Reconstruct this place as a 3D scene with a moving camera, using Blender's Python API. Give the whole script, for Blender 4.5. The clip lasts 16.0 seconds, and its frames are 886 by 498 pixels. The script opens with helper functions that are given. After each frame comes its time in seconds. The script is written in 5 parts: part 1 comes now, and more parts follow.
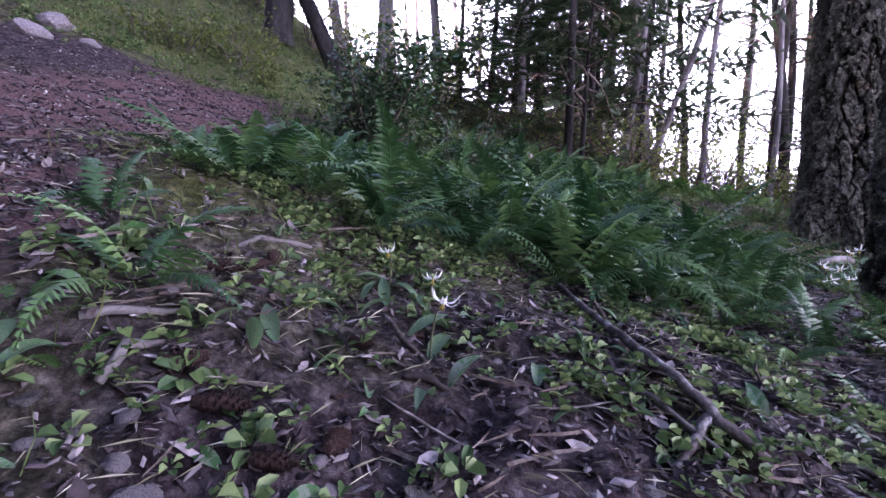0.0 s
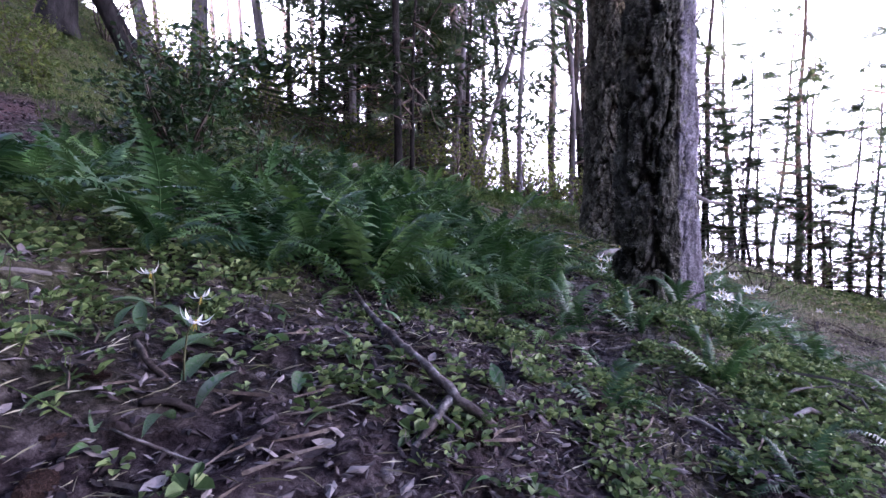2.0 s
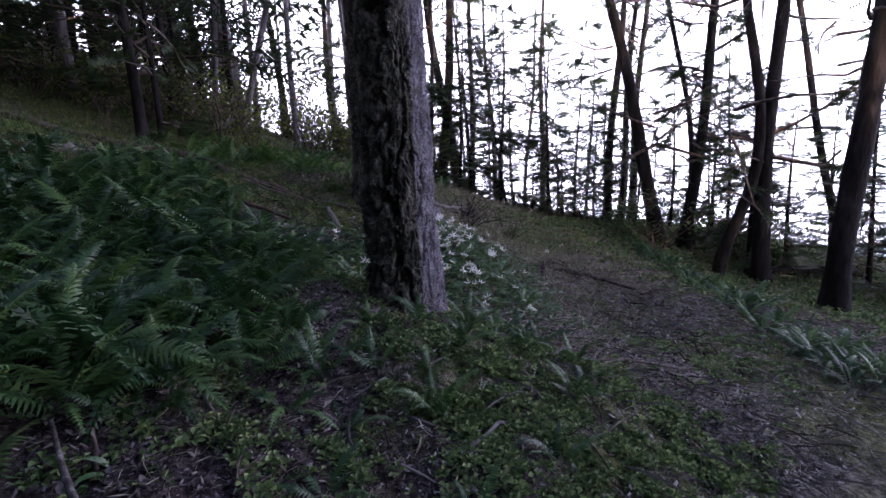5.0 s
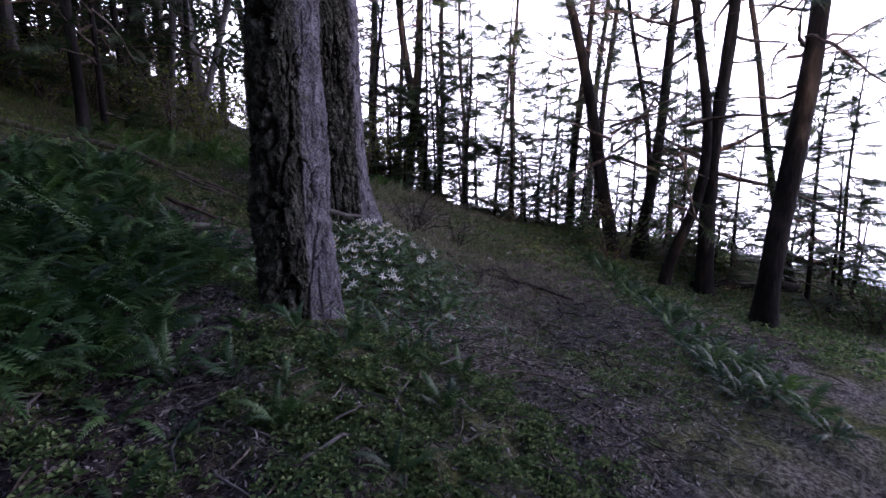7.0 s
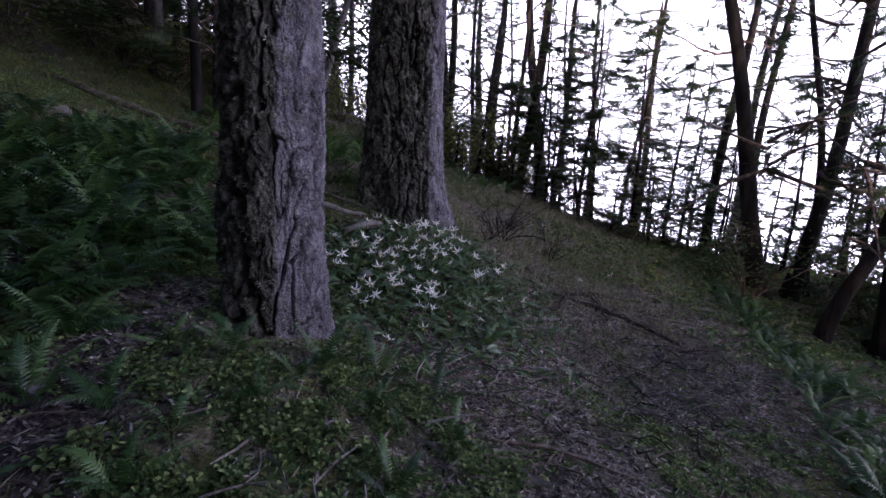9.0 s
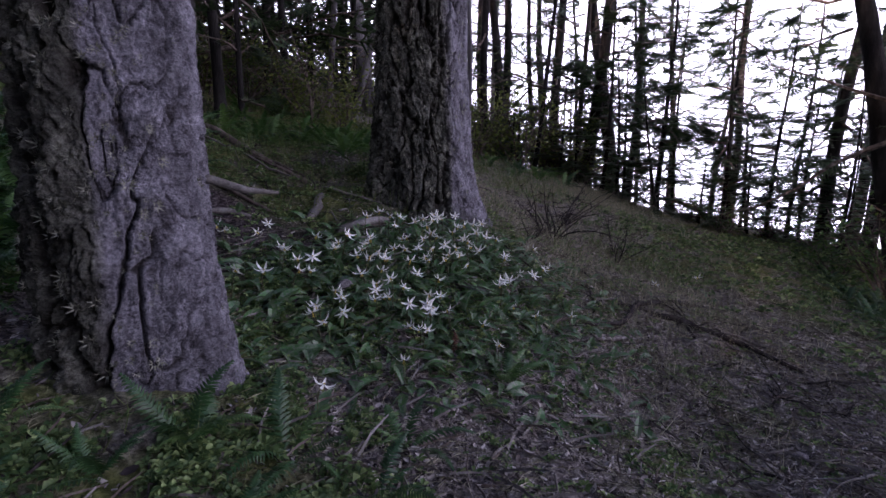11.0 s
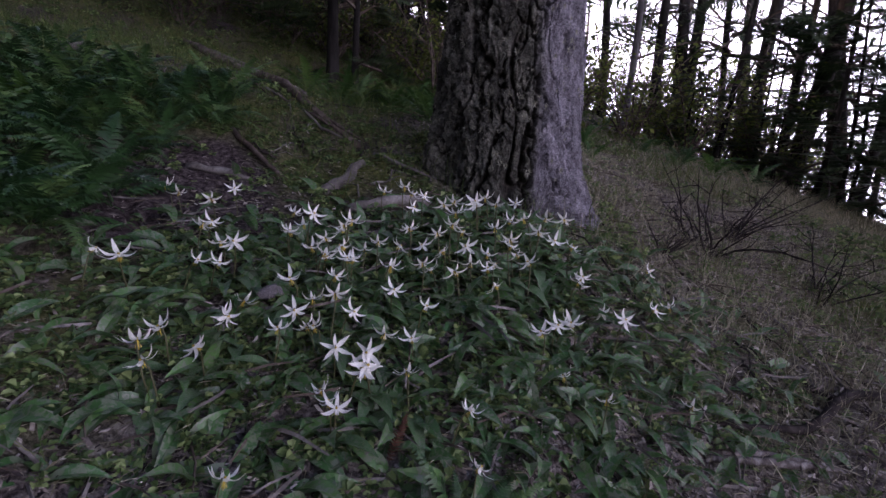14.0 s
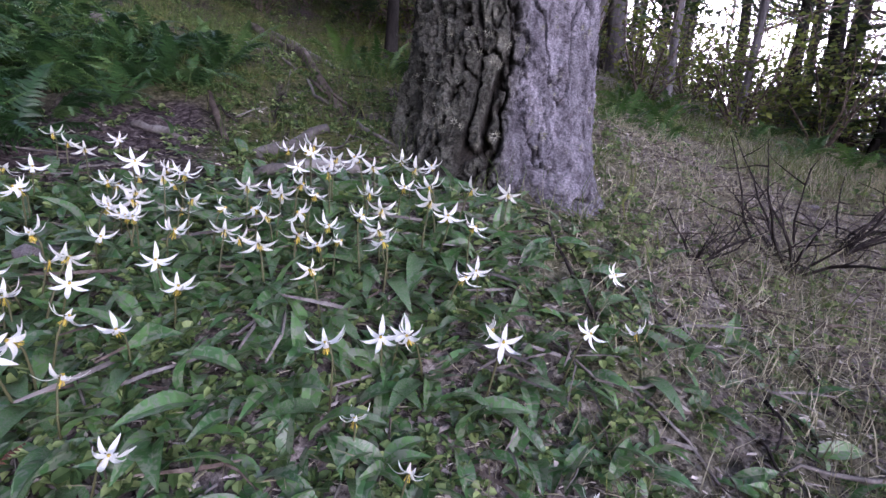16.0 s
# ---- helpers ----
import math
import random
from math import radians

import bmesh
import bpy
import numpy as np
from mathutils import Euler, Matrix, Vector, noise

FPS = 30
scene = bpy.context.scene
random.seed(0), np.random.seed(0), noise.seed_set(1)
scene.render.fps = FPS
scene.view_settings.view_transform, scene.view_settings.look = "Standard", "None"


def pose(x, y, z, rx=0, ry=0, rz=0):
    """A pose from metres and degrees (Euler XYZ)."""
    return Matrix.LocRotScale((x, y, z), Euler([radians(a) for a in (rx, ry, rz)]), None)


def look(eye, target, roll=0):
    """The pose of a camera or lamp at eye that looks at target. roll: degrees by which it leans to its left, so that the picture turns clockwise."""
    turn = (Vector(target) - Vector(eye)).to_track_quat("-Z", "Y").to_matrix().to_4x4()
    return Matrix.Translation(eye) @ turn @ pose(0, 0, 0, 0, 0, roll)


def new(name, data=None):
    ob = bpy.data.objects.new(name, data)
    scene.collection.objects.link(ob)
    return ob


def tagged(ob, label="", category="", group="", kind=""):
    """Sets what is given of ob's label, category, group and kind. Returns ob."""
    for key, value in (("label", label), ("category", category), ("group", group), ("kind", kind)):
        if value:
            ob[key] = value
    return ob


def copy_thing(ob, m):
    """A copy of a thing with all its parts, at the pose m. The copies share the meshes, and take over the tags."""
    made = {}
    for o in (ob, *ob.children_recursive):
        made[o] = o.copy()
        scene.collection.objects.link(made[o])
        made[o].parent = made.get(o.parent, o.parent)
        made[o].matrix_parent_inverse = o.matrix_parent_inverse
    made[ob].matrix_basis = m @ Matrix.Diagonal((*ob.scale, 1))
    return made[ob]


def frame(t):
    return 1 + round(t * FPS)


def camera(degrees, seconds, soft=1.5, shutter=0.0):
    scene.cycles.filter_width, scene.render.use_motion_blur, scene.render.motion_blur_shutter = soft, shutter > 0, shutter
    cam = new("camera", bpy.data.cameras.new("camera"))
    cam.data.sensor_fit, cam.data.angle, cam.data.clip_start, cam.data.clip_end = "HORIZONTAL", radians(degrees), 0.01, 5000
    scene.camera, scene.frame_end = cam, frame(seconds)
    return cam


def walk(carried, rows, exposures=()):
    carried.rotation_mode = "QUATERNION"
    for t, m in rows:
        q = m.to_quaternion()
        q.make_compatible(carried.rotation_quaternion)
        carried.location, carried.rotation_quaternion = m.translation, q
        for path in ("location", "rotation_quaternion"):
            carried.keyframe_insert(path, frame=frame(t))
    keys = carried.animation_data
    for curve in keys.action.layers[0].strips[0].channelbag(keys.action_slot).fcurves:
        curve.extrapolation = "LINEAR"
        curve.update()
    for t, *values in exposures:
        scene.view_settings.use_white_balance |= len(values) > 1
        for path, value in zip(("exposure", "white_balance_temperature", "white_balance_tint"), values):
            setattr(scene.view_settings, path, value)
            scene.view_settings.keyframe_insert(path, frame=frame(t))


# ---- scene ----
cam = camera(86.0, 16.0, soft=1.5)
PATH = [
    (0.0, 0.885, 0.494, 1.485, -0.48, -1.89, -3.38),
    (0.5, 0.93, 0.479, 1.486, -5.4, -1.15, -2.65),
    (1.0, 0.964, 0.46, 1.49, -9.71, -0.51, -1.94),
    (1.5, 1.009, 0.435, 1.493, -14.33, -0.01, -1.55),
    (2.0, 1.069, 0.402, 1.497, -18.66, -0.25, -0.4),
    (2.5, 1.13, 0.38, 1.511, -22.14, -0.17, -0.74),
    (3.0, 1.197, 0.334, 1.544, -23.74, -1.14, -0.19),
    (3.5, 1.208, 0.285, 1.701, -28.43, -4.11, 1.8),
    (4.0, 1.248, 0.238, 1.9, -33.4, -4.14, 0.37),
    (4.5, 1.286, 0.216, 2.017, -37.27, -6.09, 1.98),
    (5.0, 1.312, 0.245, 2.08, -43.0, -9.73, 2.63),
    (5.2, 1.32, 0.271, 2.096, -45.92, -9.74, 2.75),
    (7.3, 1.879, -0.208, 2.132, -43.77, -9.57, -0.53),
    (7.5, 1.99, -0.172, 2.1, -41.79, -9.28, -0.23),
    (8.0, 2.343, -0.183, 2.082, -34.44, -9.57, -2.71),
    (8.5, 2.568, -0.12, 2.096, -30.92, -9.76, -3.19),
    (9.0, 2.793, 0.063, 2.074, -28.9, -9.59, -3.05),
    (9.2, 2.883, 0.117, 2.07, -27.71, -9.52, -2.17),
    (11.3, 3.809, 0.918, 1.798, -17.89, -9.21, 0.36),
    (11.5, 3.866, 0.986, 1.77, -15.7, -9.29, 0.42),
    (12.0, 4.128, 1.157, 1.769, -9.8, -8.77, -0.65),
    (12.5, 4.354, 1.334, 1.794, -9.56, -8.88, -1.24),
    (13.0, 4.503, 1.632, 1.778, -10.04, -8.04, -0.57),
    (13.5, 4.604, 1.812, 1.745, -8.43, -9.56, -3.09),
    (14.0, 4.774, 1.968, 1.713, -0.02, -10.7, -3.07),
    (14.5, 5.009, 2.143, 1.745, 7.46, -11.24, -5.21),
    (15.0, 5.194, 2.303, 1.71, 8.98, -10.12, -6.04),
    (15.5, 5.425, 2.535, 1.663, 9.99, -10.57, -6.81),
    (16.0, 5.667, 2.691, 1.56, 14.74, -11.33, -4.48),
]
EXPOSURE = [(0.0, 4.3, 5700, 42), (1.5, 4.25, 5700, 40), (3.0, 3.85, 5700, 37), (5.0, 2.8, 5700, 33), (9.0, 2.4, 5800, 33), (12.5, 2.45, 5900, 34), (13.5, 2.45, 6000, 36), (14.5, 2.85, 6050, 35), (15.0, 3.5, 6050, 34), (16.0, 3.87, 6000, 32)]
walk(cam, [(t, pose(x, y, z, 90 + pitch, roll, yaw)) for t, x, y, z, yaw, pitch, roll in PATH], EXPOSURE)

# ---------------------------------------------------------------- light
SUN_ELEVATION, SUN_AZIMUTH = 18.0, 222.0   # degrees; azimuth clockwise from +y
world = bpy.data.worlds.new("evening_sky")
scene.world = world
world.use_nodes = True
wn = world.node_tree
sky = wn.nodes.new("ShaderNodeTexSky")
sky.sky_type, sky.sun_disc = "NISHITA", False
sky.sun_elevation, sky.sun_rotation = radians(SUN_ELEVATION), radians(SUN_AZIMUTH)
sky.dust_density, sky.air_density, sky.ozone_density = 4.0, 1.0, 2.0
background = wn.nodes["Background"]
background.inputs["Strength"].default_value = 0.075
wn.links.new(sky.outputs["Color"], background.inputs["Color"])
sun_data = bpy.data.lights.new("sun", "SUN")
sun_data.energy, sun_data.angle, sun_data.color = 2.0, radians(0.6), (1.0, 0.72, 0.48)
sun = new("sun", sun_data)
az, el = radians(SUN_AZIMUTH), radians(SUN_ELEVATION)
sun.matrix_world = look((math.sin(az) * 60, math.cos(az) * 60, math.tan(el) * 60 + 2), (0, 0, 2))

# ---------------------------------------------------------------- terrain
NEAR = [(0.9, 0.4, 0.38, -0.3), (0.5, 1.8, 0.8, 0.23), (1.6, 2.3, 0.8, -0.0), (3.1, 2.8, 0.8, 0.36), (4.6, 1.6, 0.9, 0.06), (4.7, 3.9, 0.7, 0.26), (3.9, 3.2, 0.7, -0.17), (5.7, 4.1, 0.7, 0.18), (6.2, 3.2, 1.0, -0.44), (6, 4.8, 1.0, 0.12), (3.6, 4.6, 1.0, -0.04), (2.6, 6.5, 1.2, 0.18), (7.8, 5.0, 1.2, -0.21), (5.2, 6.4, 1.2, 0.39), (7.5, 2.5, 1.2, 0.07), (0, 3.2, 1.2, 0.07), (2.75, 1.45, 0.5, 0.09), (1.5, 1.6, 0.35, 0.07), (1.7, 6.1, 0.9, 0.2), (7.4, 4.1, 0.6, 0.12), (2.35, 2.75, 0.4, -0.05), (3.9, 5.55, 0.5, -0.08), (0.8, 1.78, 0.32, -0.12)]
FAR = [(-5, 6, 4, 0.31), (2, 11, 4, -0.13), (9, 9, 4, 0.81), (13, 4, 4, -0.11), (10, 15, 5, -0.2), (20, 10, 5, 1.34), (-2, -4, 4, -0.17), (8, -3, 4, 1.43), (20, 0, 6, 3.3), (-12, 12, 7, -1.26), (-8, 13, 4, 3.5), (4, 22, 7, 1.98)]


def lattice(ix, iy, seed):
    h = np.sin(ix * 127.1 + iy * 311.7 + seed * 74.7) * 43758.5453
    return h - np.floor(h)


def vnoise(x, y, size, seed=0):
    """Smooth value noise in 0..1 with cells of the given size."""
    x, y = np.asarray(x, float) / size, np.asarray(y, float) / size
    ix, iy = np.floor(x), np.floor(y)
    fx, fy = x - ix, y - iy
    fx, fy = fx * fx * (3 - 2 * fx), fy * fy * (3 - 2 * fy)
    a, b = lattice(ix, iy, seed), lattice(ix + 1, iy, seed)
    c, d = lattice(ix, iy + 1, seed), lattice(ix + 1, iy + 1, seed)
    return (a * (1 - fx) + b * fx) * (1 - fy) + (c * (1 - fx) + d * fx) * fy


def softplus(v, k):
    return np.logaddexp(0, v / k) * k


def land(x, y):
    """Height of the hillside without its fine relief."""
    x, y = np.asarray(x, float), np.asarray(y, float)
    px, py = 40 * np.tanh(x / 40), 45 * np.tanh(y / 45)
    z = 0.825 + -0.309 * px + 0.261 * py
    for cx, cy, s, h in NEAR + FAR:
        z = z + h * np.exp(-((x - cx) ** 2 + (y - cy) ** 2) / (2 * s * s))
    drop = np.minimum(softplus(0.8 * x + 0.25 * y - 16.5, 1.2), 130)
    return z - 0.62 * drop


def relief(x, y):
    r = np.hypot(np.asarray(x) - 3.5, np.asarray(y) - 3)
    return (vnoise(x, y, 0.75, 1) - 0.5) * 0.07 + (vnoise(x, y, 0.21, 2) - 0.5) * 0.055 + (vnoise(x, y, 0.075, 3) - 0.5) * 0.046 \
        + (vnoise(x, y, 2.6, 4) - 0.5) * 0.22 * np.clip((r - 4) / 5, 0, 1)


def ground_z(x, y):
    return land(x, y) + relief(x, y)


def gz(x, y):
    return float(ground_z(x, y))


def in_trail(x, y):
    """1 on the worn trail, 0 off it."""
    x, y = np.asarray(x, float), np.asarray(y, float)
    high = -1.42 - 0.12 * (y - 2.9)
    low = -0.34 - 0.19 * (y - 2.64) + 0.16 * np.exp(-((y - 1.3) / 0.7) ** 2)
    edge = np.minimum(x - high, low - x) + (vnoise(x, y, 0.5, 8) - 0.5) * 0.35 + (vnoise(x, y, 0.12, 9) - 0.5) * 0.16
    return np.clip(edge / 0.3 + 0.5, 0, 1) * np.clip((y + 1) / 0.8, 0, 1) * np.clip((4.8 + 0.9 * (x + 2) - y) / 0.7, 0, 1)


def dark_patch(x, y):
    """1 between the ferns and the great fir, where the ground is darker and the litter thinner."""
    return np.clip((y - 3.1) / 0.8, 0, 1) * np.clip((4.9 - x) / 0.7, 0, 1)


def dry_ground(x, y):
    """0 on the dark soil by the trail, 1 on the dry open slope."""
    x, y = np.asarray(x, float), np.asarray(y, float)
    return np.clip((x - 2.45 + 0.25 * (y - 1.5) + (vnoise(x, y, 0.7, 31) - 0.5) * 1.2) / 0.9, 0, 1) * (1 - 0.85 * dark_patch(x, y))


def mossy(x, y):
    """Where moss and low green cover the soil."""
    x, y = np.asarray(x, float), np.asarray(y, float)
    m = vnoise(x, y, 1.1, 5) * 0.6 + vnoise(x, y, 0.35, 6) * 0.4
    bank = np.clip((y - 4.8) / 1.2, 0, 1) * np.clip((-0.6 - x) / 0.8, 0, 1)
    shelf = np.clip((x - 8.5) / 1.5, 0, 1) + 0.8 * np.clip((y - 4.5) / 0.9, 0, 1) * np.clip((5.8 - x) / 0.8, 0, 1)
    return np.clip((m - 0.36 + 0.3 * bank + 0.25 * shelf) / 0.3, 0, 1) * (1 - in_trail(x, y))


# ---------------------------------------------------------------- mesh helpers
def mesh(name, verts, faces, material, smooth=False):
    me = bpy.data.meshes.new(name)
    verts = np.asarray(verts, float)
    me.from_pydata(verts.tolist(), [], [tuple(f) for f in (faces.tolist() if hasattr(faces, "tolist") else faces)])
    me.materials.append(material)
    if smooth:
        me.shade_smooth()
    me.update()
    return me


def thing(name, me, label, category, group="", kind="", m=None):
    ob = new(name, me)
    if m is not None:
        ob.matrix_world = m
    return tagged(ob, label, category, group, kind)


def part(name, me, parent, m=None, label=""):
    ob = new(name, me)
    ob.parent = parent
    if m is not None:
        ob.matrix_basis = m
    return tagged(ob, label)


def rots(yaw, pitch, roll):
    """Turn matrices (n, 3, 3): roll about x, then pitch lifts x towards z, then yaw about z."""
    cy, sy, cp, sp, cr, sr = np.cos(yaw), np.sin(yaw), np.cos(pitch), np.sin(pitch), np.cos(roll), np.sin(roll)
    m = np.empty((len(yaw), 3, 3))
    m[:, 0, 0], m[:, 0, 1], m[:, 0, 2] = cy * cp, -sy * cr - cy * sp * sr, sy * sr - cy * sp * cr
    m[:, 1, 0], m[:, 1, 1], m[:, 1, 2] = sy * cp, cy * cr - sy * sp * sr, -cy * sr - sy * sp * cr
    m[:, 2, 0], m[:, 2, 1], m[:, 2, 2] = sp, cp * sr, cp * cr
    return m


def strew(tv, tf, turn, size, at):
    """Many copies of one small template joined: verts and faces."""
    tv = np.asarray(tv, float)
    n, k = len(at), len(tv)
    size = np.asarray(size, float).reshape(n, 1, -1)
    v = np.einsum("nij,nkj->nki", turn, tv[None] * size) + np.asarray(at)[:, None, :]
    faces = []
    for width in {len(f) for f in tf}:
        f = np.array([q for q in tf if len(q) == width])
        faces += (f[None] + (np.arange(n) * k)[:, None, None]).reshape(-1, width).tolist()
    return v.reshape(-1, 3), faces


def join(*lots):
    verts, faces, n = [], [], 0
    for v, f in lots:
        verts.append(np.asarray(v, float))
        faces += [tuple(i + n for i in q) for q in f]
        n += len(v)
    return np.concatenate(verts), faces


def tube(points, radii, sides=6, cap=True):
    """A tapered tube along points."""
    pts = [Vector(p) for p in points]
    verts, faces = [], []
    side = Vector((1, 0, 0))
    for i, p in enumerate(pts):
        d = (pts[min(i + 1, len(pts) - 1)] - pts[max(i - 1, 0)]).normalized()
        side = side - d * side.dot(d)
        if side.length < 1e-3:
            side = d.orthogonal()
        side.normalize()
        up = d.cross(side)
        for k in range(sides):
            a = 2 * math.pi * k / sides
            verts.append(tuple(p + (side * math.cos(a) + up * math.sin(a)) * radii[i]))
    for i in range(len(pts) - 1):
        for k in range(sides):
            a, b = i * sides + k, i * sides + (k + 1) % sides
            faces.append((a, b, b + sides, a + sides))
    if cap:
        faces.append(tuple(range(sides))[::-1])
        faces.append(tuple((len(pts) - 1) * sides + k for k in range(sides)))
    return np.array(verts), faces


def wander(start, way, length, steps, bend, rng, sag=0.0):
    """Points of a crooked line."""
    p, d = Vector(start), Vector(way).normalized()
    pts = [tuple(p)]
    for _ in range(steps):
        d = (d + Vector(rng.normal(0, bend, 3)) + Vector((0, 0, sag))).normalized()
        p = p + d * (length / steps)
        pts.append(tuple(p))
    return pts


# ---------------------------------------------------------------- materials
def nodes_of(name):
    m = bpy.data.materials.new(name)
    m.use_nodes = True
    return m, m.node_tree.nodes, m.node_tree.links


def ramp(nt, factor, stops):
    r = nt.nodes.new("ShaderNodeValToRGB")
    while len(r.color_ramp.elements) < len(stops):
        r.color_ramp.elements.new(0.5)
    for e, (at, c) in zip(r.color_ramp.elements, stops):
        e.position, e.color = at, (*c, 1)
    nt.links.new(factor, r.inputs["Fac"])
    return r.outputs["Color"]


def noise_of(nt, size, detail=6.0, rough=0.6, stretch=None, distort=0.0, coords="Object"):
    tc = nt.nodes.new("ShaderNodeTexCoord")
    n = nt.nodes.new("ShaderNodeTexNoise")
    n.inputs["Scale"].default_value, n.inputs["Detail"].default_value = 1.0 / size, detail
    n.inputs["Roughness"].default_value, n.inputs["Distortion"].default_value = rough, distort
    out = tc.outputs[coords]
    if stretch:
        mp = nt.nodes.new("ShaderNodeMapping")
        mp.inputs["Scale"].default_value = stretch
        nt.links.new(out, mp.inputs["Vector"])
        out = mp.outputs["Vector"]
    nt.links.new(out, n.inputs["Vector"])
    return n.outputs["Fac"]


def mix(nt, factor, a, b, blend="MIX"):
    m = nt.nodes.new("ShaderNodeMix")
    m.data_type, m.blend_type = "RGBA", blend
    for sock, val in ((m.inputs[0], factor), (m.inputs[6], a), (m.inputs[7], b)):
        if hasattr(val, "is_linked"):
            nt.links.new(val, sock)
        elif isinstance(val, tuple):
            sock.default_value = (*val, 1)
        else:
            sock.default_value = val
    return m.outputs[2]


def bump(nt, height, distance, strength=1.0):
    b = nt.nodes.new("ShaderNodeBump")
    b.inputs["Distance"].default_value, b.inputs["Strength"].default_value = distance, strength
    nt.links.new(height, b.inputs["Height"])
    return b.outputs["Normal"]


def surface(name, dark, mid, light, size, fine, rough=0.85, relief_m=0.01, stretch=None, spec=0.08):
    """Rough natural surface: broad patches, fine grain and relief."""
    m, nodes, links = nodes_of(name)
    nt = m.node_tree
    bsdf = nodes["Principled BSDF"]
    broad = noise_of(nt, size, 4, 0.6, stretch)
    grain = noise_of(nt, fine, 8, 0.7, stretch)
    base = ramp(nt, broad, [(0.3, dark), (0.5, mid), (0.72, light)])
    speck = ramp(nt, grain, [(0.3, (0.35, 0.35, 0.35)), (0.55, (1, 1, 1)), (0.75, (1.5, 1.5, 1.5))])
    links.new(mix(nt, 0.75, base, speck, "MULTIPLY"), bsdf.inputs["Base Color"])
    bsdf.inputs["Roughness"].default_value, bsdf.inputs["Specular IOR Level"].default_value = rough, spec
    links.new(bump(nt, grain, relief_m), bsdf.inputs["Normal"])
    return m


def leaf_material(name, a, b, c, size=0.05, rough=0.5, see_through=0.35, spec=0.25, by_object=False, mottle=None):
    """Thin leaf: colour differs from leaf to leaf, light passes in part."""
    m, nodes, links = nodes_of(name)
    nt = m.node_tree
    bsdf = nodes["Principled BSDF"]
    if by_object:
        rnd = nodes.new("ShaderNodeObjectInfo").outputs["Random"]
    else:
        rnd = nodes.new("ShaderNodeNewGeometry").outputs["Random Per Island"]
    tone = ramp(nt, rnd, [(0.0, a), (0.62, b), (1.0, c)])
    vein = noise_of(nt, size, 5, 0.6)
    shade = ramp(nt, vein, [(0.3, (0.6, 0.6, 0.6)), (0.7, (1.25, 1.25, 1.25))])
    col = mix(nt, 0.8, tone, shade, "MULTIPLY")
    if mottle:
        spots = ramp(nt, noise_of(nt, 0.022, 3, 0.5, None, 1.2), [(0.47, (0, 0, 0)), (0.56, (1, 1, 1))])
        col = mix(nt, spots, col, mottle)
    links.new(col, bsdf.inputs["Base Color"])
    bsdf.inputs["Roughness"].default_value, bsdf.inputs["Specular IOR Level"].default_value = rough, spec
    links.new(bump(nt, vein, 0.002), bsdf.inputs["Normal"])
    if see_through:
        tr = nodes.new("ShaderNodeBsdfTranslucent")
        links.new(col, tr.inputs["Color"])
        mx = nodes.new("ShaderNodeMixShader")
        mx.inputs["Fac"].default_value = see_through
        links.new(bsdf.outputs[0], mx.inputs[1])
        links.new(tr.outputs[0], mx.inputs[2])
        links.new(mx.outputs[0], nodes["Material Output"].inputs["Surface"])
    return m


def ground_material():
    m, nodes, links = nodes_of("forest_floor")
    nt = m.node_tree
    bsdf = nodes["Principled BSDF"]
    def attr(n):
        a = nodes.new("ShaderNodeAttribute")
        a.attribute_name = n
        return a.outputs["Fac"]
    broad, grain, fine = noise_of(nt, 0.35, 5), noise_of(nt, 0.035, 8, 0.75), noise_of(nt, 0.009, 6, 0.7)
    litter = ramp(nt, grain, [(0.34, (0.008, 0.006, 0.006)), (0.45, (0.07, 0.057, 0.056)), (0.56, (0.215, 0.185, 0.175)), (0.72, (0.5, 0.46, 0.43))])
    moss = ramp(nt, grain, [(0.28, (0.010, 0.012, 0.005)), (0.48, (0.07, 0.078, 0.025)), (0.72, (0.21, 0.215, 0.075))])
    dirt = ramp(nt, fine, [(0.3, (0.05, 0.028, 0.028)), (0.5, (0.11, 0.066, 0.065)), (0.75, (0.22, 0.15, 0.145))])
    dark_soil = ramp(nt, grain, [(0.35, (0.005, 0.0035, 0.004)), (0.47, (0.03, 0.021, 0.024)), (0.59, (0.085, 0.066, 0.07)), (0.75, (0.24, 0.205, 0.205))])
    litter = mix(nt, attr("dry"), dark_soil, litter)
    col = mix(nt, mix(nt, 0.85, attr("moss"), ramp(nt, broad, [(0.35, (0, 0, 0)), (0.6, (1, 1, 1))]), "MULTIPLY"), litter, moss)
    col = mix(nt, attr("trail"), col, dirt)
    links.new(col, bsdf.inputs["Base Color"])
    bsdf.inputs["Roughness"].default_value, bsdf.inputs["Specular IOR Level"].default_value = 0.95, 0.05
    links.new(bump(nt, grain, 0.03), bsdf.inputs["Normal"])
    return m


